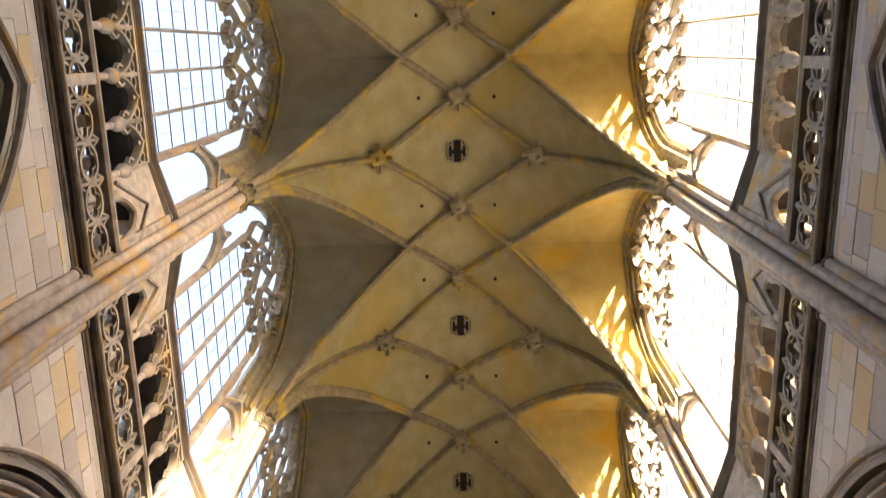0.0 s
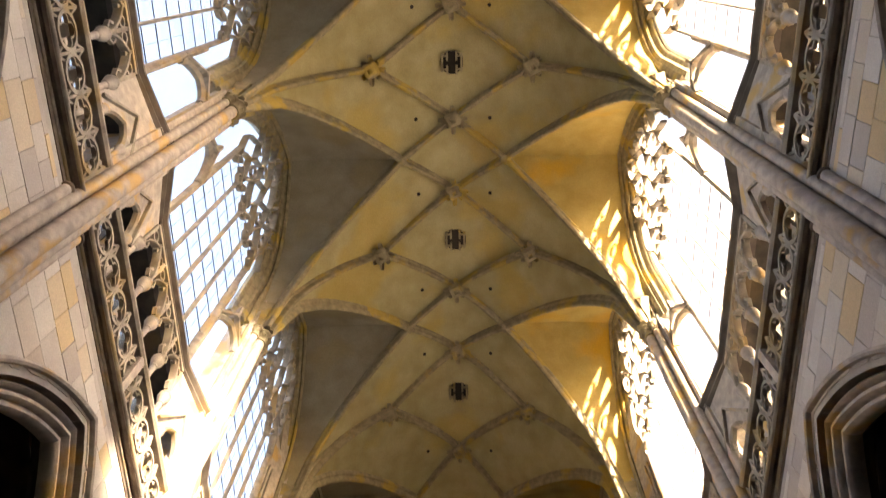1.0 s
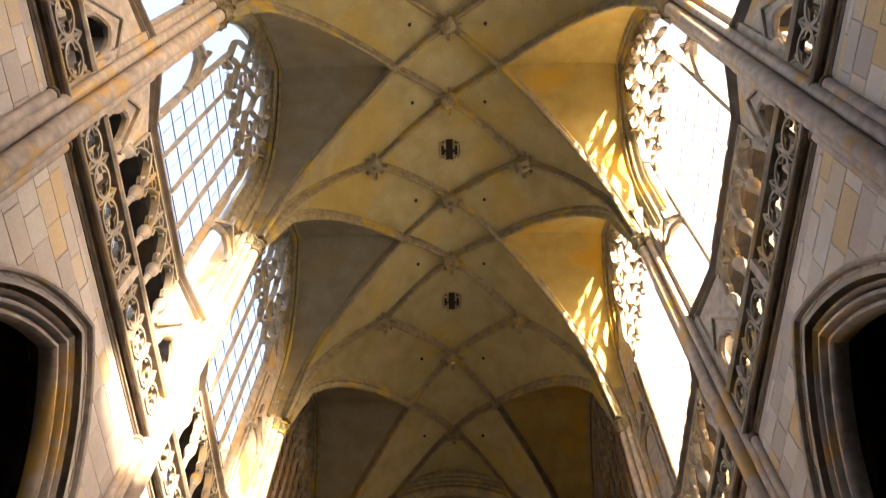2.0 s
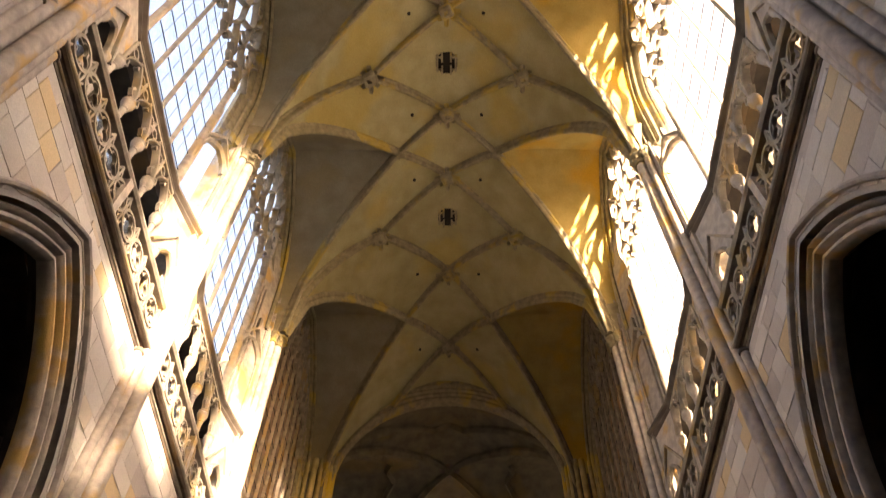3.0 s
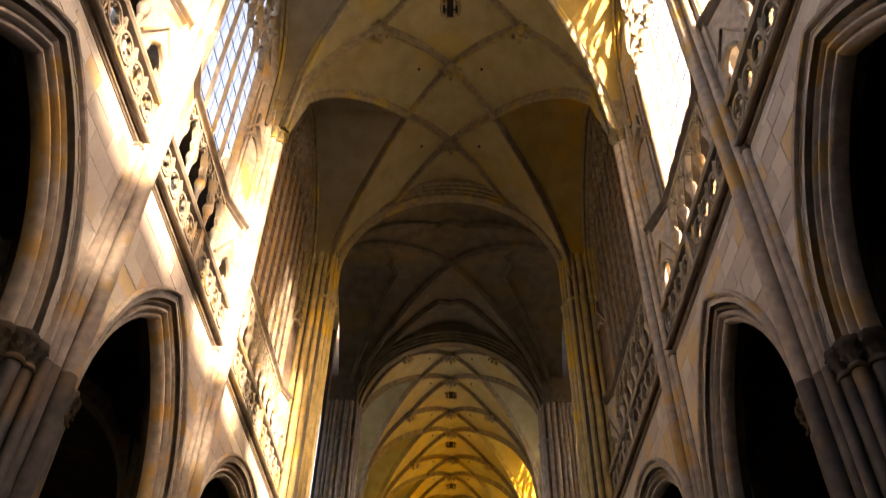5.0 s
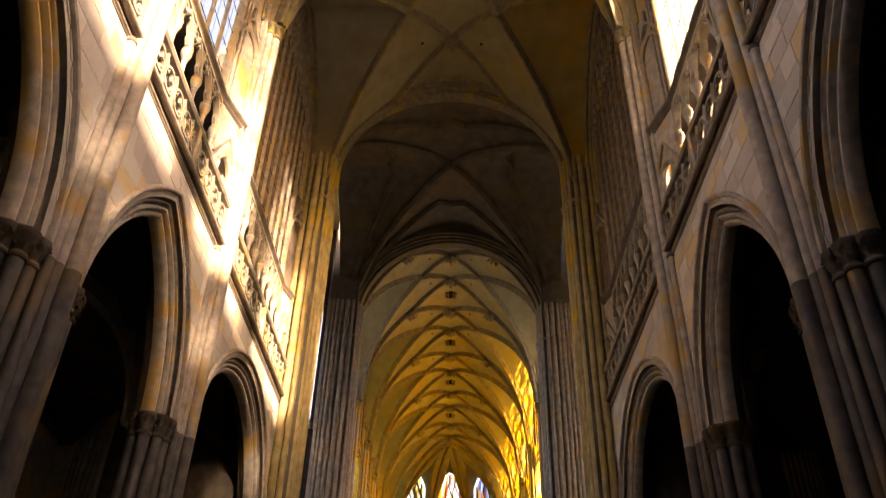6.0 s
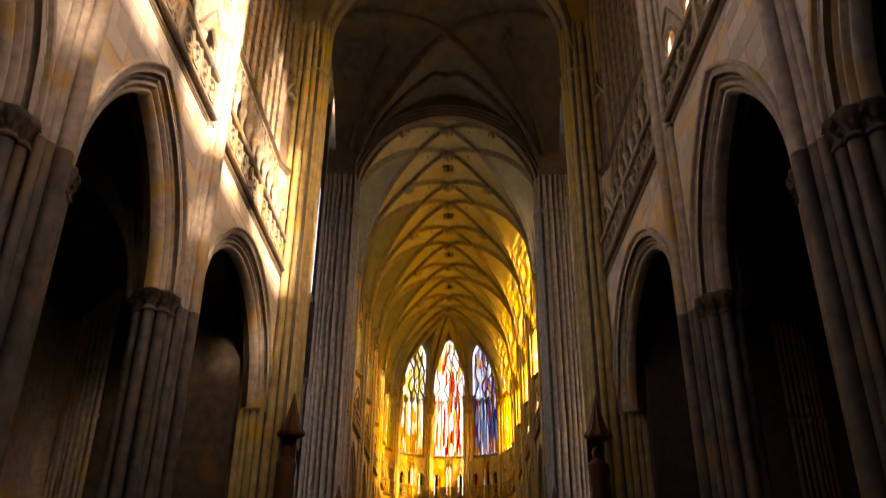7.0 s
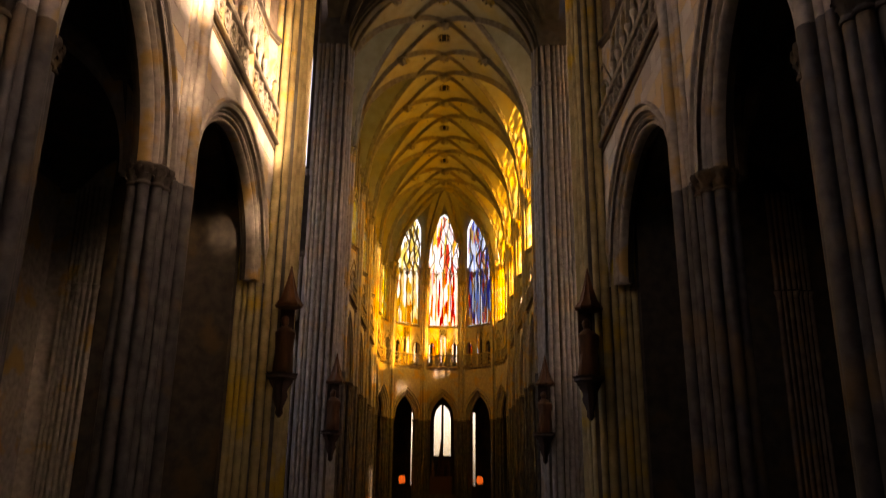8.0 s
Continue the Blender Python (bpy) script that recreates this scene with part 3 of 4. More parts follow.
def clerestory(L, glass, lights=4, solid=0):
    win = base("window_1", "tall traceried clerestory window with leaded clear glass" if glass is CLEAR else "tall blind window of stone panel tracery" if glass is CORNICE else "tall traceried window with glowing coloured glass",
               "window", "clerestory windows", "structure")
    h = L / 2 - CANT if L > 6 else L / 2 - 0.52
    x = 7.06
    e = L / 2 - 0.12
    # sill: straight in the middle, canted forward at the ends
    sec = [(0.35, 19.52), (-0.02, 19.52), (-0.10, 19.60), (-0.08, 19.68), (-0.17, 19.76), (-0.17, 19.86), (-0.08, 19.92), (0.35, 20.02)]
    line = [(6.62, -e), (x, -h), (x, h), (6.62, e)]
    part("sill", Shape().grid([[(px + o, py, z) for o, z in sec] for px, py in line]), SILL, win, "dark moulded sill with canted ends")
    Hw = L / 2 - 0.45
    ztop = lambda y: (wall_arch(abs(y), L) - 0.05 - ZL) / ZK
    ZT = 30.0 if glass is CORNICE else 27.3 if L > 6 else 26.2
    w = 2 * h / lights
    bar = [(-0.055, 0.0), (-0.035, -0.05), (-0.015, -0.075), (0.015, -0.075), (0.035, -0.05), (0.055, 0.0), (0.05, 0.08), (-0.05, 0.08)]
    for i in range(lights + 1):
        big = i in (0, lights)
        k = 1.35 if big else 0.85
        y = -h + w * i
        s = Shape().grid([[(x + 0.1 + b * k, y + a * k, 20.0) for a, b in bar], [(x + 0.1 + b * k, y + a * k, ZT + 0.3) for a, b in bar]], True)
        part("mullion", s, TRACERY, win)
    # tracery: flowing bars that part and meet, cut to the arch
    s = Shape()
    tb = [(-0.025, -0.15), (0.025, -0.15), (0.052, -0.05), (0.04, 0.09), (-0.04, 0.09), (-0.052, -0.05)]

    def run(f, z0, z1, n=26, k=1.0):
        keep = []
        for i in range(n + 1):
            z = z0 + (z1 - z0) * i / n
            y = f(z)
            if abs(y) < Hw and z < ztop(y):
                keep.append((x + 0.1, y, z))
            elif keep:
                break
        if len(keep) > 1:
            s.sweep(keep, [(a * k, b * k) for a, b in tb], up=lambda i, p: (1, 0, 0), ends=False)

    cw, ch = w * 0.88, 1.5
    full = int(Hw / cw) + 2
    for i in range(-full, full + 1):
        for sg in (-1, 1):
            off = i * cw
            if off > 0.4 * Hw and i % 2:
                continue
            z0 = ZT if abs(off) <= h + 0.05 else 27.9
            run(lambda z: off + sg * cw / 2 * (0.5 - 0.5 * math.cos(math.pi * (z - ZT) / ch)) + 0.16 * math.sin((z - ZT) * 1.5 + 0.5 * i), z0, 34, 70)
    for i in range(lights):          # trefoiled heads of the lights
        for sg in (-1, 1):
            yc = -h + w * (i + 0.5)
            run(lambda z: yc + sg * (w / 2) * math.sqrt(max(0, 1 - ((z - ZT + 0.75) / 0.85) ** 2)), ZT - 0.75, ZT + 0.09, 10)
            run(lambda z: yc + sg * w * (0.5 - 0.3 * math.sin(math.pi * (z - ZT + 0.6) / 0.5)), ZT - 0.6, ZT - 0.1, 6, 0.6)
    for r in range(5):               # a pointed foil in each mesh
        zc = ZT + ch * (r + 1)
        for i in range(-full, full + 1):
            yc = (i + 0.5 * (r % 2)) * cw
            if -Hw + 0.2 < yc < 0.4 * Hw and zc + 0.3 < ztop(yc) and (r + i) % 3:
                pts = [(x + 0.08, yc + cw * 0.25 * math.sin(2 * math.pi * q / 8), zc - 0.34 * math.cos(2 * math.pi * q / 8)) for q in range(9)]
                s.sweep(pts, [(p * 0.5, q * 0.5) for p, q in tb], up=lambda i, p: (1, 0, 0), ends=False)
    part("tracery", s, TRACERY, win, "flowing stone tracery")
    # saddle bars
    for i in range(int((ZT - 20.3) / 0.95) + 1):
        z = 20.75 + 0.95 * i
        part("saddle_bar", Shape().box(x + 0.13, x + 0.155, -h, h, z - 0.007, z + 0.007), IRON, win)
    for i in range(lights):
        y0 = -h + w * i
        pane = part("pane", Shape().box(x + 0.17, x + 0.18, y0 + 0.03, y0 + w - 0.03, 20.0, ZT), glass, win)
        pane.visible_shadow = glass is not CLEAR
        part("lead_line", Shape().box(x + 0.155, x + 0.168, y0 + w / 2 - 0.004, y0 + w / 2 + 0.004, 20.0, ZT), LEAD, pane)
    ys = [-Hw + 2 * Hw * i / 40 for i in range(41)]
    head = Shape().grid([[(x + 0.17, y, ZT if abs(y) < h else 23.9) for y in ys], [(x + 0.17, y, max(ztop(y), 23.95)) for y in ys]])
    head = part("head_pane", head, glass, win)
    head.visible_shadow = glass is not CLEAR
    # canted side lights, each under a little gabled arch
    for sg in (-1, 1) if L > 6 else ():
        p0, p1 = Vector((x + 0.08, sg * h, 0)), Vector((6.72, sg * (L / 2 - 0.42), 0))
        d = p1 - p0
        nn = Vector((-d.y, d.x, 0)).normalized()
        if nn.x > 0:
            nn = -nn
        up = lambda q, z, o=0.0: tuple(p0 + d * q + nn * o + Vector((0, 0, z)))
        if sg == solid:
            part("side_panel", Shape().grid([[up(0.02, 20.0, -0.06), up(0.98, 20.0, -0.06)], [up(0.02, 33.0, -0.06), up(0.98, 33.0, -0.06)]]), SHAFT, win, "solid sandstone panel")
            for q in (0.1, 0.24, 0.38, 0.92):
                part("jamb_roll", Shape().lathe(*up(q, 0.0, -0.02)[:2], [(0.055, 20.0), (0.055, 26.5)], 10), SHAFT, win)
        pane = part("side_pane", Shape().grid([[up(0.04, 20.0, -0.08), up(0.96, 20.0, -0.08)], [up(0.04, 25.0, -0.08), up(0.96, 25.0, -0.08)]]), glass, win)
        pane.visible_shadow = glass is not CLEAR
        ln = d.length
        B = Arch(ln * 0.40, 0.75, 22.9)
        fr = Shape()
        pth = [up(0.5 + yy / ln, zz) for _, yy, zz in B.path(0, 0.03, 8)]
        fr.sweep(pth, [(-0.07, 0.12), (-0.09, -0.02), (0.0, -0.10), (0.09, -0.02), (0.07, 0.12)], up=lambda i, p: tuple(-nn))
        fr.sweep([up(0.02, 23.3), up(0.5, 24.35), up(0.98, 23.3)], [(-0.06, 0.10), (-0.06, -0.10), (0.06, -0.10), (0.06, 0.10)], up=lambda i, p: tuple(-nn))
        fr.sweep([up(0.5, 24.2), up(0.5, 24.9)], [(-0.05, 0.08), (-0.05, -0.08), (0.05, -0.08), (0.05, 0.08)], up=lambda i, p: tuple(-nn))
        for q in (0.04, 0.96):
            fr.sweep([up(q, 20.0), up(q, 25.2)], [(-0.07, 0.1), (-0.08, -0.05), (0, -0.1), (0.08, -0.05), (0.07, 0.1)], up=lambda i, p: tuple(-nn))
        part("side_light_frame", fr, TRACERY, win, "arched and gabled frame of a canted light")
    if glass is CORNICE:
        part("blind_wall", Shape().box(7.3, 7.8, -L / 2, L / 2, 19.3, 33.6), SHAFT, win, smooth=False)
    # jambs behind the shafts
    for sg in (-1, 1):
        j = Shape()
        y0, y1 = sg * (L / 2 - 0.46), sg * L / 2
        j.box(6.62, 7.12, min(y0, y1), max(y0, y1), 19.6, 33)
        part("jamb", j, SHAFT, win, smooth=False)
    return win


def capital(s, cx, cy, r, z):
    """Two tiers of curled leaves round a bell, under a chamfered abacus."""
    s.lathe(cx, cy, [(r * 1.3, z - 0.50), (r * 1.42, z - 0.46), (r * 1.3, z - 0.42), (r * 1.05, z - 0.38), (r * 1.2, z - 0.2), (r * 1.6, z - 0.07)], 12)
    for tier, (zb, out, size) in enumerate(((z - 0.36, 1.05, 0.85), (z - 0.21, 1.25, 1.0))):
        for q in range(6):
            a = (q + 0.5 * tier) * math.pi / 3
            ca, sa = math.cos(a), math.sin(a)
            rows = []
            for dr, dz, wd in ((0.0, 0.0, 0.30), (0.20, 0.07, 0.46), (0.55, 0.13, 0.40), (0.80, 0.11, 0.26), (0.72, 0.05, 0.10)):
                rr = r * (out + dr * size)
                rows.append([(cx + rr * ca - k * r * wd * sa, cy + rr * sa + k * r * wd * ca, zb + dz + (0.02 if k == 0 else 0)) for k in (-1, 0, 1)])
            s.grid(rows)
    s.lathe(cx, cy, [(r * 1.7, z - 0.07), (r * 1.9, z - 0.03), (r * 1.9, z + 0.04), (r * 1.6, z + 0.07)], 8)


def pier(span=1.0, top=TOP):
    """A clustered pier of the wall: arch shafts to the capitals, vault shafts to the springing."""
    p = base("pier", "tall clustered sandstone pier with slender vault shafts", "pier", "nave piers")
    core = Shape()
    k = span
    core.grid([[(6.60, -0.12, z), (6.74, -0.3, z), (6.90, -0.5 * k, z), (7.03, -0.68 * k, z), (7.12, -0.82 * k, z), (7.40, -0.76 * k, z), (7.50, -0.5, z),
                (7.50, 0.5, z), (7.40, 0.76 * k, z), (7.12, 0.82 * k, z), (7.03, 0.68 * k, z), (6.90, 0.5 * k, z), (6.74, 0.3, z), (6.60, 0.12, z)] for z in (-0.075, ZC)], True)
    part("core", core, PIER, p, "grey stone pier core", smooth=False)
    up = Shape().grid([[(6.93, -0.54, z), (6.64, -0.52, z), (6.58, -0.14, z), (6.58, 0.14, z), (6.64, 0.52, z), (6.93, 0.54, z)] for z in (ZC + 0.02, 25.1)])
    up.box(6.85, 7.82, -0.5, 0.5, ZC, 14.8).box(6.72, 8.3, -0.42, 0.42, 14.8, 19.8).box(6.85, 7.5, -0.3, 0.3, 19.8, 33.2)
    part("upper_core", up, SHAFT, p, smooth=False)
    shafts = [(6.38, 0.0, 0.17, top), (6.52, 0.27, 0.115, top), (6.52, -0.27, 0.115, top), (6.58, 0.44, 0.10, 14.75), (6.58, -0.44, 0.10, 14.75)]
    for sy in (-1, 1):
        for cx, cy, r in ((6.70, 0.70, 0.12), (6.80, 0.95, 0.14), (7.06, 1.12, 0.15), (7.36, 1.02, 0.12)):
            shafts.append((cx, sy * cy * k, r, ZC - 0.35))
    for cx, cy, r, z in shafts:
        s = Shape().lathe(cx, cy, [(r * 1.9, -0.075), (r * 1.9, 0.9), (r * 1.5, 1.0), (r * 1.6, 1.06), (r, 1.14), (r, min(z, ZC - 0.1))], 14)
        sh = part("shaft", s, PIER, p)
        if z > ZC:
            sh = part("upper_shaft", Shape().lathe(cx, cy, [(r, ZC - 0.1), (r, z - 0.4 if z > 20 else z)], 14), SHAFT, p)
        if z < ZC:
            c = Shape()
            capital(c, cx, cy, r, ZC)
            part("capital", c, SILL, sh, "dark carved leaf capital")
        elif z > 20:
            c = Shape()
            capital(c, cx, cy, r, TOP)
            part("capital", c, RIB, sh, "carved leaf capital")
        else:
            part("shaft_cap", Shape().lathe(cx, cy, [(r, z - 0.02), (r * 1.3, z), (r * 1.3, z + 0.05), (r * 0.8, z + 0.15), (0.02, z + 0.2)], 12), CORNICE, sh)
    # springer block, from which the ribs grow
    sp = Shape()
    rows = []
    for z, d, wd in ((24.9, 0.0, 0.36), (25.4, 0.03, 0.40), (26.0, 0.12, 0.5), (26.6, 0.24, 0.62)):
        rows.append([(6.95, -wd, z), (6.50 - d, -wd * 0.8, z), (6.42 - d, 0, z), (6.50 - d, wd * 0.8, z), (6.95, wd, z)])
    sp.grid(rows)
    part("springer", sp, RIB, p, "springer block of the vault ribs")
    return p


def place(made, spots):
    """Copies of one bay's thing: spots are poses; the first takes the thing itself."""
    made.matrix_basis = spots[0] @ SLIM
    for m in spots[1:]:
        copy_thing(made, m)


SLIM = Matrix.Diagonal((0.955, 1, ZK, 1))     # the walls stand 6.6 m from the axis


def both(ys):
    return [pose(0, y + 0.1, ZL, 0, 0, r) for y in ys for r in (0, 180)]


nave_mid = [y + BAY / 2 for y in NAVE]
last_mid = YX0 - LAST / 2
choir_mid = [y + BAY / 2 for y in CHOIR]
for mids, L, glass, n in ((nave_mid, BAY, CLEAR, 4), ([last_mid], LAST, CORNICE, 8), (choir_mid[:1], BAY, CLEAR, 4), (choir_mid[1:], BAY, GOLD, 4)):
    spots = both(mids)
    place(arcade_wall(L, joints=mids[0] < YX0), spots)
    place(cornice(L), spots)
    place(balustrade(L), spots)
    # Opaque panes added in the last bay keep stray sun out.
    place(triforium(L, SHADESTONE if L == LAST else None), spots)
    if mids is nave_mid:
        place(clerestory(L, glass, n), spots[:-2])
        for m, sg in zip(spots[-2:], (1, -1)):
            clerestory(L, glass, n, sg).matrix_basis = m @ SLIM
    else:
        place(clerestory(L, glass, n), spots)
for y in choir_mid:
    for sx in (-1, 1):
        window_light(look((sx * 7.9, y, 25.0), (0, y, 25.0)), 5.4, 9.0, 26)
piers = pier()
place(piers, both(NAVE + [B0 + 2 * BAY] + CHOIR[1:]))

for y in NAVE:
    vault_bay(y, BAY, 2.16, RIB, "ribbed net vault of pale yellowish plastered stone")
vault_bay(B0 + 2 * BAY, LAST, 2.95, RIB, "ribbed net vault of pale yellowish plastered stone")
for y in CHOIR:
    vault_bay(y, BAY, 2.16, CHOIRRIB, "ribbed net vault in golden light", 0.9)

# ---- crossing: heavy piers, two transverse arches, transept arms ----
def crossing_arch(y, hw, zs, moulding, face, shaft):
    c = base("crossing_arch", "broad moulded pointed arch on clustered shafts at the crossing", "arch", "crossing arches", "structure")
    A = Arch(hw, hw + 0.05, zs)
    s = Shape()
    sec = [(0.95, -0.62)] + scallop((0.75, -0.62), (0.0, -0.15), 4, 0.10) + [(0.0, 0.15)] + scallop((0.0, 0.15), (0.75, 0.62), 4, 0.10) + [(0.95, 0.62)]
    s.grid([[(py, y + o, pz) for _, py, pz in A.path(0, r, 20)] for r, o in sec])
    part("arch_moulding", s, moulding, c)
    ys = [-6.9 + 13.8 * i / 60 for i in range(61)]
    for o in (-0.6, 0.6):
        part("spandrel", Shape().grid([[(q, y + o, A.top(q, 0.75) or zs) for q in ys], [(q, y + o, 34.0) for q in ys]]), face, c)
    for sx in (-1, 1):
        core = Shape().box(min(sx * 5.6, sx * 7.3), max(sx * 5.6, sx * 7.3), y - 0.75, y + 0.75, 0, 34)
        # Dark core paints the shade in the gaps between the shafts.
        part("pier_core", core, GAPSHADE, c, smooth=False)
        for cx, cy, r in ((5.45, 0, 0.2), (5.5, 0.33, 0.13), (5.5, -0.33, 0.13), (5.62, 0.6, 0.15), (5.62, -0.6, 0.15), (5.85, 0.78, 0.12), (5.85, -0.78, 0.12),
                          (6.15, 0.80, 0.16), (6.15, -0.80, 0.16), (6.5, 0.80, 0.12), (6.5, -0.80, 0.12),
                          (6.75, -0.85, 0.13), (7.0, -0.82, 0.1), (7.22, -0.82, 0.12)):
            sh = part("shaft", Shape().lathe(sx * cx, y + cy, [(r * 1.8, 0), (r * 1.8, 1.0), (r, 1.15), (r, 24.2)], 12), shaft, c)
            part("shaft", Shape().lathe(sx * cx, y + cy, [(r * 0.9, 24.5), (r * 0.9, zs + 0.8)], 12), shaft, c)
            cap = Shape()
            capital(cap, sx * cx, y + cy, r * 0.72, 24.5)
            part("capital", cap, shaft, sh)
    return c


crossing_arch(YX0 + 0.2, 5.35, 26.35, RIB, VAULT, STAINSTONE)
# East arch and spandrels wear the shade tone; the west arch stays pale.
crossing_arch(YX1 - 0.4, 5.5, 26.1, CROSSSHADE, CROSSSHADE, GREYSHAFT)
YM, HX = (YX0 + YX1) / 2, (YX1 - YX0) / 2
cv = base("ceiling", "ribbed star vault over the crossing, shade put into its stone", "vault", kind="structure")
rows = []
for j in range(33):
    v = -1 + j / 16
    row = []
    for i in range(41):
        u = -1 + i / 20
        lx, ly = barrel(W * abs(u)), barrel(W * abs(v))
        row.append((6.9 * u, YM + HX * v, max(lx, ly) + 0.3))
    rows.append(row)
# Web colour holds the crossing's shade.
part("web", Shape().grid(rows), CROSSSHADE, cv)
for s1 in (-1, 1):
    for s2 in (-1, 1):
        for pts in ([(s1, s2), (0.33 * s1, 0.33 * s2), (0, 0)], [(s1, s2), (0.12 * s1, 0.5 * s2), (0, 0.55 * s2)], [(s1, s2), (0.5 * s1, 0.12 * s2), (0.55 * s1, 0)]):
            path = []
            for (a, b), (c2, d2) in zip(pts, pts[1:]):
                for i in range(9):
                    u, v = a + (c2 - a) * i / 8, b + (d2 - b) * i / 8
                    path.append((6.6 * u, YM + HX * v, max(barrel(W * abs(u)), barrel(W * abs(v))) + 0.28))
            part("rib", Shape().sweep(path, [(-0.15, 0.1), (-0.15, -0.1), (0, -0.28), (0.15, -0.1), (0.15, 0.1)]), CROSSSHADE, cv)
part("keystone_ring", Shape().lathe(0, YM, [(0.6, CROWN + 0.3), (0.6, CROWN), (0.35, CROWN - 0.05)], 8), CORNICE, cv)

for sx in (-1, 1):
    t = base("wall_transept", "plain high sandstone walls of the transept arm, shaded parts painted dark", "wall", kind="structure")
    x0, x1 = sx * 7.3, 12.4 if sx > 0 else -15.5
    a, b = min(x0, x1), max(x0, x1)
    # Left part paler as if lit, the rest dark: light put into colour.
    part("west_wall", Shape().box(min(sx * 12.1, sx * 15.5), max(sx * 12.1, sx * 15.5), YX0 - 1.2, YX0 - 0.6, 0, 34), SHAFT if sx < 0 else SHADESTONE, t, smooth=False)
    part("west_wall", Shape().box(min(x0, sx * 12.1), max(x0, sx * 12.1), YX0 - 1.15, YX0 - 0.65, 0, 34), SHADESTONE, t, smooth=False)
    for k in range(7):
        r = (0.085, 0.06, 0.075)[k % 3]
        cx, cy = sx * (12.18 + 0.19 * k), YX0 - 1.24 - 0.12 * (1 - abs(k - 3) / 3)
        # Left responds are paler than the right, painting the light on that side.
        part("respond_shaft", Shape().lathe(cx, cy, [(r * 1.6, 0), (r * 1.6, 1), (r, 1.1), (r, 8.3), (r * 1.3, 8.36), (r * 1.05, 8.42), (r * 1.9, 8.66), (r, 8.72), (r, 12.4)], 12),
             SHAFT if sx < 0 else CORNICE, t)
    e = Shape()
    if sx > 0:
        e.box(a, b, YX1 + 0.4, YX1 + 1.0, 0, 34)
    else:
        e.box(a, b, YX1 + 0.4, YX1 + 1.0, 0, 19.8)
        e.box(a, b, YX1 + 0.4, YX1 + 1.0, 27.2, 34)
        e.box(a, -8.6, YX1 + 0.4, YX1 + 1.0, 19.8, 27.2).box(-7.9, -7.3, YX1 + 0.4, YX1 + 1.0, 19.8, 27.2)
    part("east_wall", e, SHADESTONE, t, smooth=False)
    for k in range(9):
        cx = 7.42 + 0.21 * k
        top = 19.6 if sx < 0 and 7.8 < cx < 8.7 else 33.3
        r = (0.09, 0.065, 0.08)[k % 3]
        part("wall_shaft", Shape().lathe(sx * cx, YX1 + 0.36, [(r * 1.6, 0), (r * 1.6, 0.9), (r, 1.05), (r, top - 0.2), (r * 1.4, top)], 10), GREYSHAFT, t)
    c, d = min(x1, x1 + sx * 0.6), max(x1, x1 + sx * 0.6)
    # End windows stand out of view, added to bring light into the crossing.
    w0, w1 = (30.5, 40.5) if sx < 0 else (35.0, 38.0)
    ew = Shape().box(c, d, YX0 - 1.2, w0, 0, 34).box(c, d, w1, YX1 + 1.0, 0, 34).box(c, d, w0, w1, 0, 9).box(c, d, w0, w1, 29, 34)
    part("end_wall", ew, SHADESTONE, t, smooth=False)
    part("end_pane", Shape().box(c + 0.3, c + 0.31, w0, w1, 9, 29), CLEAR, t, "tall clear end window out of view, added to light the crossing").visible_shadow = False
    for k in range(1, 6):
        y = w0 + (w1 - w0) * k / 6
        part("end_mullion", Shape().box(c + 0.2, c + 0.4, y - 0.07, y + 0.07, 9, 29), TRACERY, t)
    part("transept_roof", Shape().box(min(sx * 6.9, x1), max(sx * 6.9, x1), YX0 - 1.2, YX1 + 1.0, 33.4, 34), VAULT, t, smooth=False)
    if sx < 0:
        part("pane", Shape().box(-8.6, -7.9, YX1 + 0.7, YX1 + 0.71, 19.8, 27.2), CLEAR, t, "tall narrow clear window").visible_shadow = False

# ---- apse: five sides of a decagon ----
SIDE = 2 * 6.59 * math.tan(math.pi / 10)
apse_poses = [pose(0, YA, ZL, 0, 0, 90 + 36 * k) for k in (-2, -1, 0, 1, 2)]
place(arcade_wall(SIDE, 1.25, 2.6, False), apse_poses)
place(cornice(SIDE), apse_poses)
place(balustrade(SIDE), apse_poses)
for m, glass in zip(apse_poses, (GOLD, BLUEGLASS, STAINED, AMBER, GOLD)):
    clerestory(SIDE, glass, 4).matrix_basis = m @ SLIM
    lit = triforium(SIDE, glass, 15.9, 19.0)
    lit.matrix_basis = m @ SLIM
place(pier(0.72), [pose(0, YA, ZL) @ pose(0, 0, 0, 0, 0, 72 + 36 * k) @ pose(0.36, 0, 0) for k in range(-2, 4)])
dome = base("ceiling", "ribbed half dome of the apse in golden light", "vault", kind="structure")
for k in (-2, -1, 0, 1, 2):
    rows = []
    for i in range(17):
        v = -1 + i / 8
        row = []
        ang = v * math.pi / 10
        ud = 0.35 + 0.65 * abs(v)
        for j in range(15):
            u = j / 14
            z = barrel(W * u)
            if u > ud:
                q = (u - ud) / max(1e-6, 1 - ud)
                z = barrel(W * ud) * (1 - q) + wall_arch(abs(v) * SIDE / 2, SIDE) * q
            r = 6.5 * u / math.cos(ang)
            row.append((r * math.cos(ang), r * math.sin(ang), z))
        rows.append(row)
    part("web", Shape().grid(rows), VAULT, dome, "", pose(0, YA, 0, 0, 0, 90 + 36 * k))
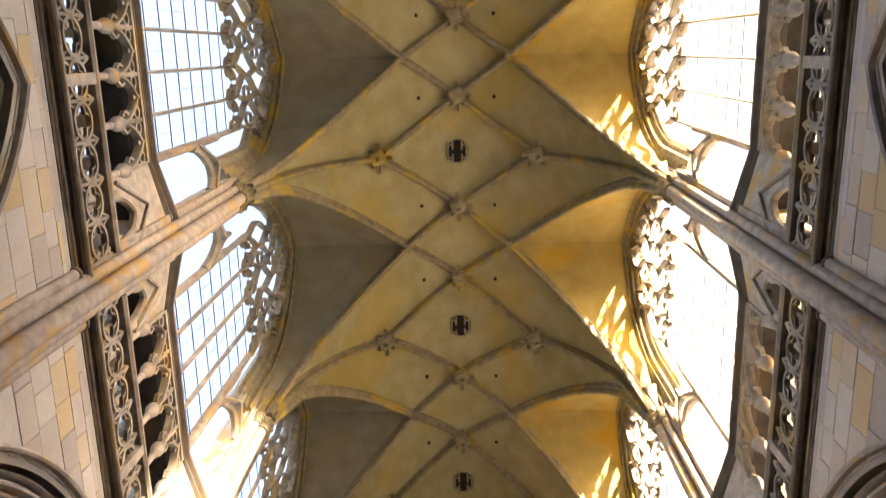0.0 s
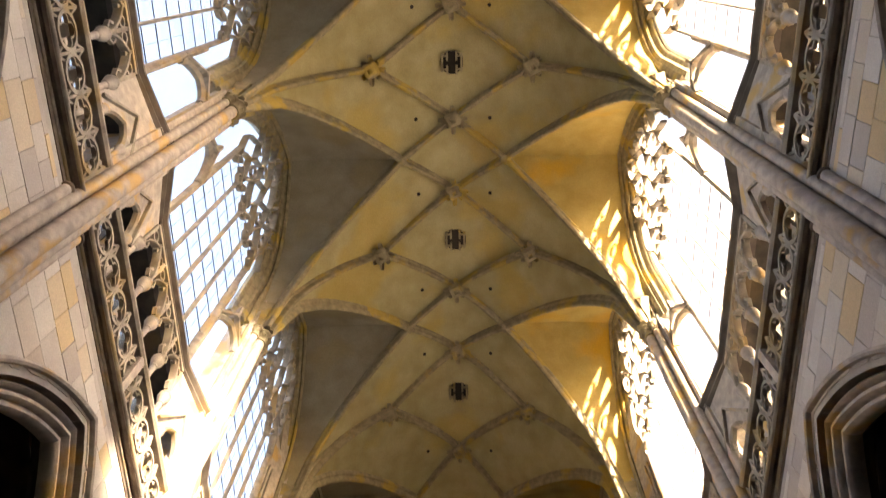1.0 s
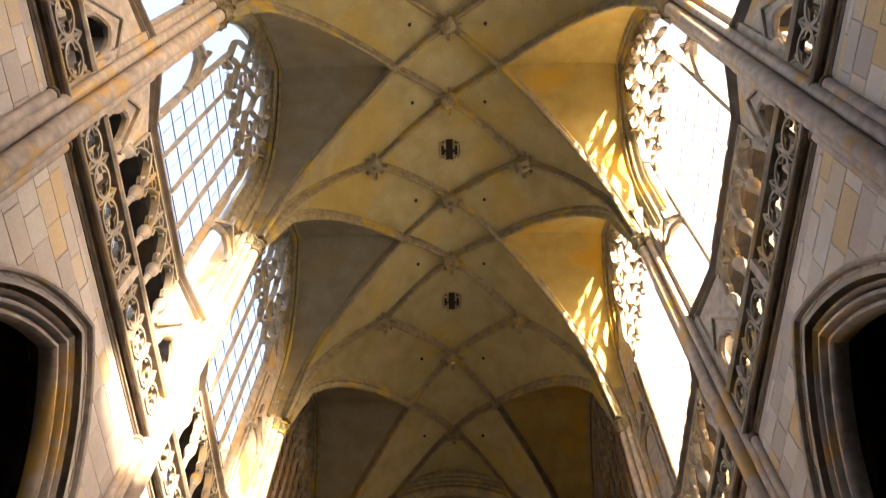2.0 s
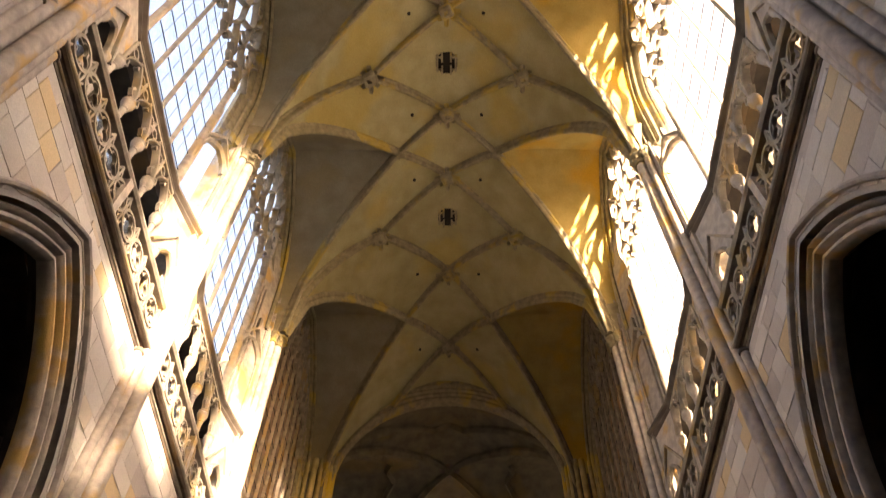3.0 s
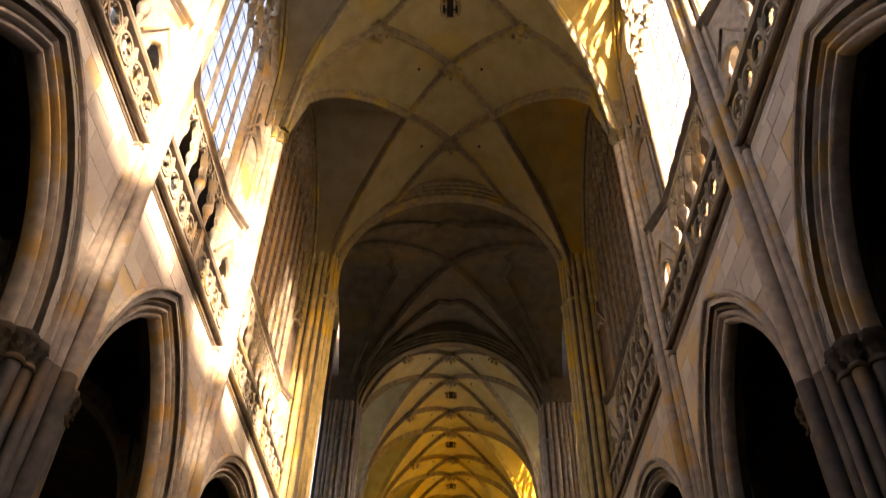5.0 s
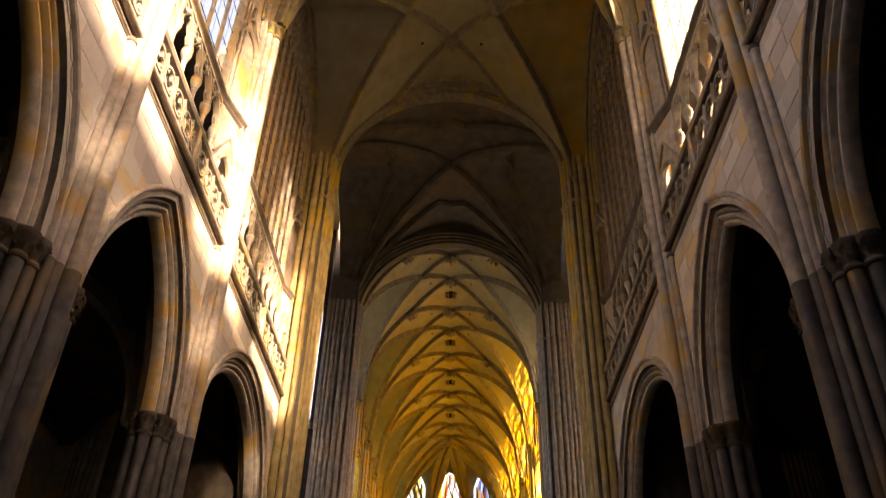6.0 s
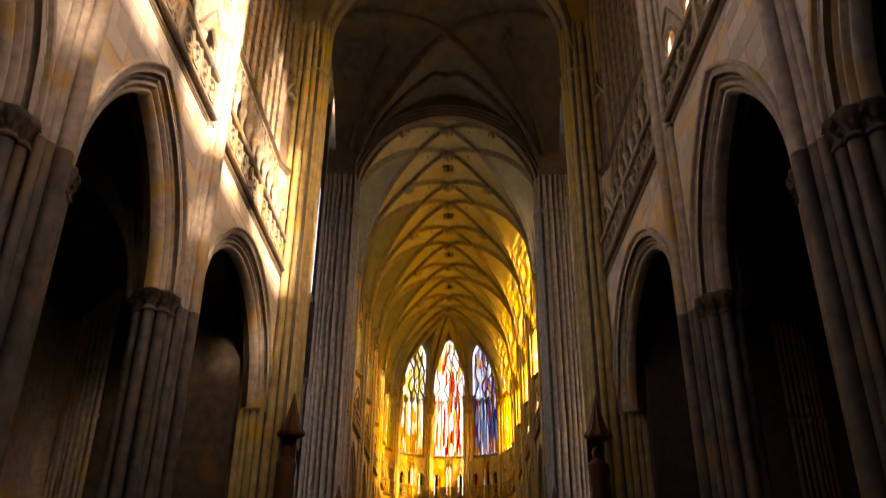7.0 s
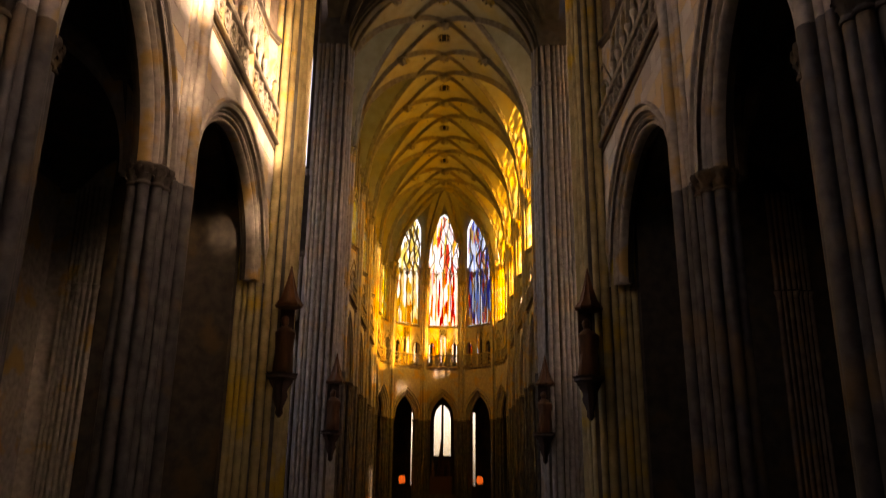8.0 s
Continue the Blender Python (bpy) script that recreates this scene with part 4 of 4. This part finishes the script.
for k in range(6):
    path = [(W * 1.08 * i / 14, 0, barrel(W * i / 14)) for i in range(15)]
    part("rib", Shape().sweep(path, [(-0.13, 0.1), (-0.13, -0.08), (0, -0.28), (0.13, -0.08), (0.13, 0.1)]), RIB, dome, "", pose(0, YA, 0, 0, 0, 36 * k))

# ---- aisles, floor, closing walls ----
part("floor", Shape().box(-20, 20, -14, 100, -0.3, 0), FLOOR, None, "grey stone paving of the church floor", smooth=False)
tagged(bpy.data.objects["floor"], "", "floor", "", "structure")
for sx in (-1, 1):
    ys0, ys1 = NAVE[0] - 1, YX0 - 0.6
    wall = base("wall_aisle", "outer wall of the aisle in shade-toned stone with clustered responds", "wall", kind="structure")
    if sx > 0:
        part("wall_face", Shape().box(14.0, 14.6, ys0, ys1, 0, 15), SHADESTONE, wall, smooth=False)
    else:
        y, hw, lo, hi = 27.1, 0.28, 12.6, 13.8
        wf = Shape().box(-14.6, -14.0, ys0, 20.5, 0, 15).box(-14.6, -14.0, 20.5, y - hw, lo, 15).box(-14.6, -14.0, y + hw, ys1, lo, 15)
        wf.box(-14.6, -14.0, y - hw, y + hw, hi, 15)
        part("wall_face", wf, SHADESTONE, wall, smooth=False)
        # Paler stone here paints the light on this stretch of wall.
        part("lower_wall", Shape().box(-14.6, -14.0, 20.5, ys1, 0, lo), SHAFT, wall, "aisle wall under the window, its light put into paler stone", smooth=False)
        part("sill_course", Shape().box(-14.05, -13.82, 20.5, ys1, lo - 0.25, lo), CORNICE, wall, smooth=False)
        part("aisle_pane", Shape().box(-14.32, -14.31, y - hw, y + hw, lo, hi), CLEAR, wall, "clear aisle window glass").visible_shadow = False
        for q in (0.0,):
            part("aisle_mullion", Shape().box(-14.4, -14.15, y + q - 0.07, y + q + 0.07, lo, hi), SHADESTONE, wall)
    part("wall_face", Shape().box(min(sx * 14.0, sx * 14.6), max(sx * 14.0, sx * 14.6), YX1 + 1.0, 99, 0, 15), SHADESTONE, wall, smooth=False)
    for y in NAVE + [B0 + 2 * BAY] + CHOIR:
        for k in range(-3, 4):
            cx = sx * (13.8 - 0.35 + 0.1 * abs(k))
            s = Shape().lathe(cx, y + 0.3 * k, [(0.2, 0), (0.2, 1), (0.13, 1.1), (0.13, 9.0), (0.22, 9.3), (0.13, 9.4), (0.12, 14)], 10)
            part("respond_shaft", s, SHADESTONE, wall)
    cl = base("ceiling", "vault over the aisle in shade-toned stone", "vault", kind="structure")
    B = Arch(3.15, 4.35, 9.2)
    for y in NAVE[1:] + [B0 + 2 * BAY]:
        path = [(sx * 10.7 + py, y + 0.1, pz) for _, py, pz in B.path(0, 0.0, 16)]
        # Left ribs get the paler stone, standing for the light they catch.
        part("transverse_rib", Shape().sweep(path, [(-0.34, -0.10), (-0.34, 0.30), (0.34, 0.30), (0.34, -0.10), (0.24, -0.22), (0.10, -0.16), (0.0, -0.28), (-0.10, -0.16), (-0.24, -0.22)],
             up=lambda i, p: (p.x - sx * 10.7, 0, p.z - 8.0)), SHAFT if sx < 0 else CORNICE, cl)
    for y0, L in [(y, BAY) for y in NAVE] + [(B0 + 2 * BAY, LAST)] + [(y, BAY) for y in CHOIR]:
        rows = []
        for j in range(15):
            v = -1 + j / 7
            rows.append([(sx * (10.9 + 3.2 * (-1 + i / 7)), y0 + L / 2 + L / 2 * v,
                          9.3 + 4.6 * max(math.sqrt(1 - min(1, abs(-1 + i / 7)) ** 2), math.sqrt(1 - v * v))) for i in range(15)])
        # Webs darkened in colour to stand for the unlit aisle.
        part("web", Shape().grid(rows), SHADESTONE, cl)
part("wall_west", Shape().box(-15, 15, NAVE[0] - 1.6, NAVE[0] - 0.6, 0, 15).box(-7.6, 7.6, NAVE[0] - 1.5, NAVE[0] - 0.5, 15, 34), SHADESTONE, None, "plain stone west wall behind the nave", smooth=False)
tagged(bpy.data.objects["wall_west"], "", "wall", "", "structure")
amb = base("wall_ambulatory", "curved ambulatory wall in shade-toned stone with narrow bright lancets", "wall", kind="structure")
for k in (-2, -1, 0, 1, 2):
    m = pose(0, YA, 0, 0, 0, 90 + 36 * k)
    s = Shape()
    if k == 0:
        for y0, y1, z0, z1 in ((-4.3, -3.75, 0, 15), (-3.75, -3.45, 0, 2.4), (-3.75, -3.45, 10.4, 15), (-3.45, -0.95, 0, 15), (-0.95, 0.95, 0, 5.6),
                               (0.95, 3.25, 0, 15), (3.25, 3.55, 0, 2.4), (3.25, 3.55, 10.4, 15), (3.55, 4.3, 0, 15)):
            s.box(13.0, 13.5, y0, y1, z0, z1)
        A = Arch(0.95, 1.7, 9.6)
        ys = [-0.95 + 1.9 * i / 16 for i in range(17)]
        s.grid([[(13.0, y, A.top(y) or 9.6) for y in ys], [(13.0, y, 15) for y in ys]])
        part("lancet_pane", Shape().box(13.2, 13.21, -0.95, 0.95, 5.6, 11.4), CLEAR, amb, "bright lancet glass", m).visible_shadow = False
        part("lancet_mullion", Shape().box(13.05, 13.3, -0.12, 0.12, 5.6, 11.4), SHADESTONE, amb, "", m)
        for y in (-3.6, 3.4):
            part("lancet_pane", Shape().box(13.2, 13.21, y - 0.15, y + 0.15, 2.4, 10.4), CLEAR, amb, "bright lancet glass", m).visible_shadow = False
    else:
        s.box(13.0, 13.5, -4.3, 4.3, 0, 15)
    part("wall_face", s, SHADESTONE, amb, "", m, smooth=False)
    part("ambulatory_vault", Shape().box(6.9, 13.5, -4.3, 4.3, 14.0, 14.6), SHADESTONE, amb, "", m, smooth=False)

# ---- unseen roofs over the aisles, added to bounce sun up through the windows ----
for sx in (-1, 1):
    for y0, y1 in ((NAVE[0] - 1.5, YX0 - 0.7), (YX1 + 1.0, YA)):
        r = Shape().grid([[(sx * 7.92, y0, 16.7), (sx * 15.5, y0, 14.8)], [(sx * 7.92, y1, 16.7), (sx * 15.5, y1, 14.8)]])
        r.grid([[(sx * 7.92, y0, 16.55), (sx * 15.5, y0, 14.65)], [(sx * 7.92, y1, 16.55), (sx * 15.5, y1, 14.65)]])
        ob = part("aisle_roof", r, ROOF, None, "unseen pale metal roof over the aisle, added to bounce light up")
        tagged(ob, "", "roof", "", "structure")


# ---- loose things ----
def glowing(name, colour, strength):
    mat = bpy.data.materials.new(name)
    nt, bsdf = nodes_of(mat)
    bsdf.inputs["Base Color"].default_value = (*colour, 1)
    bsdf.inputs["Emission Color"].default_value = (*colour, 1)
    bsdf.inputs["Emission Strength"].default_value = strength
    return mat


LAMPGLASS = glowing("lamp_glass", (1.0, 0.18, 0.03), 0.12)


def statue(m):
    """A draped figure as one plain carved form."""
    s = Shape()
    rows = []
    n = 18
    for r, z, lean in ((0.30, 0.0, 0), (0.36, 0.1, 0), (0.33, 0.5, 0.02), (0.30, 0.9, 0.04), (0.34, 1.25, 0.05), (0.36, 1.45, 0.04), (0.22, 1.6, 0.02), (0.10, 1.68, 0),
                       (0.13, 1.76, -0.01), (0.15, 1.88, -0.02), (0.11, 2.0, -0.01), (0.03, 2.06, 0)):
        fold = 0.10 if z < 1.4 else 0.03
        rows.append([(r * (1 + fold * math.sin(5 * a + 3 * z)) * math.cos(a) + lean, 0.8 * r * (1 + fold * math.sin(5 * a + 3 * z)) * math.sin(a), z)
                     for a in [2 * math.pi * i / n for i in range(n)]])
    s.grid(rows, True).cap(rows[-1]).cap(rows[0][::-1])
    ob = part("statue", s, GILT, None, "dull gilded carved figure on a wooden console against the pier", m)
    return tagged(ob, "", "statue", "statues on the crossing piers")


def console(m):
    c = base("console", "dark reddish carved wooden console fixed to the stone pier", "console", "consoles on the crossing piers", m=m)
    part("shelf", Shape().lathe(0, 0, [(0.40, -0.22), (0.52, -0.16), (0.50, -0.08), (0.56, 0.0)], 16, 8, 0.04), WOOD, c)
    part("corbel", Shape().lathe(0, 0, [(0.04, -1.5), (0.12, -1.35), (0.10, -1.2), (0.24, -0.8), (0.20, -0.6), (0.36, -0.3), (0.38, -0.22)], 16, 6, 0.12), WOOD, c)
    part("canopy", Shape().lathe(0.1, 0, [(0.42, 2.35), (0.46, 2.45), (0.40, 2.55), (0.30, 2.7), (0.16, 3.2), (0.05, 3.7), (0.02, 3.9)], 16, 8, 0.12), GILT, c, "gilded pinnacled canopy")
    part("canopy_back", Shape().box(-0.25, 0.25, 0.30, 0.42, -0.2, 2.6), WOOD, c)
    return c


for sx in (-1, 1):
    for y, z in ((YX0 - 1.05, 5.6), (YX1 - 1.6, 4.6)):
        m = pose(sx * 5.35, y, z)
        console(m)
        statue(m)


def candle_stand(m):
    c = base("candle_stand", "slender iron stand with a glowing red glass lamp in the choir", "candle stand", "lamps beside the altar", m=m)
    part("foot", Shape().lathe(0, 0, [(0.3, 0), (0.3, 0.05), (0.1, 0.12)], 14), IRON, c)
    part("stem", Shape().lathe(0, 0, [(0.04, 0.1), (0.03, 1.2), (0.07, 1.3), (0.03, 1.4), (0.04, 2.4)], 10), IRON, c)
    bowl = part("bowl", Shape().lathe(0, 0, [(0.05, 2.4), (0.35, 2.5), (0.38, 2.55)], 14), GILT, c)
    part("lamp_glass", Shape().lathe(0, 0, [(0.26, 2.55), (0.36, 2.8), (0.30, 3.2), (0.2, 3.3)], 14), LAMPGLASS, bowl, "glowing orange-red glass")
    return c


for x in (-4.1, 3.95):
    candle_stand(pose(x, 85.2, 0))

altar = base("altar", "dark stone altar with a slender gilded spired retable", "altar", m=pose(-0.1, 81.0, 0))
part("step", Shape().box(-3, 3, -1.5, 1.2, 0, 0.4), FLOOR, altar, smooth=False)
part("table", Shape().box(-1.5, 1.5, -0.5, 0.5, 0.4, 1.5), SILL, altar, smooth=False)
retable = part("retable", Shape().box(-1.1, 1.1, 0.2, 0.5, 1.5, 3.2), GILT, altar, smooth=False)
part("spire", Shape().lathe(0, 0.35, [(0.35, 3.2), (0.28, 3.6), (0.34, 3.7), (0.2, 4.4), (0.24, 4.5), (0.1, 5.6), (0.03, 6.6)], 12, 4, 0.15), GILT, retable)
for q in (-0.8, 0.8):
    part("pinnacle", Shape().lathe(q, 0.35, [(0.18, 3.2), (0.14, 3.5), (0.17, 3.56), (0.03, 4.6)], 10, 4, 0.15), GILT, retable)
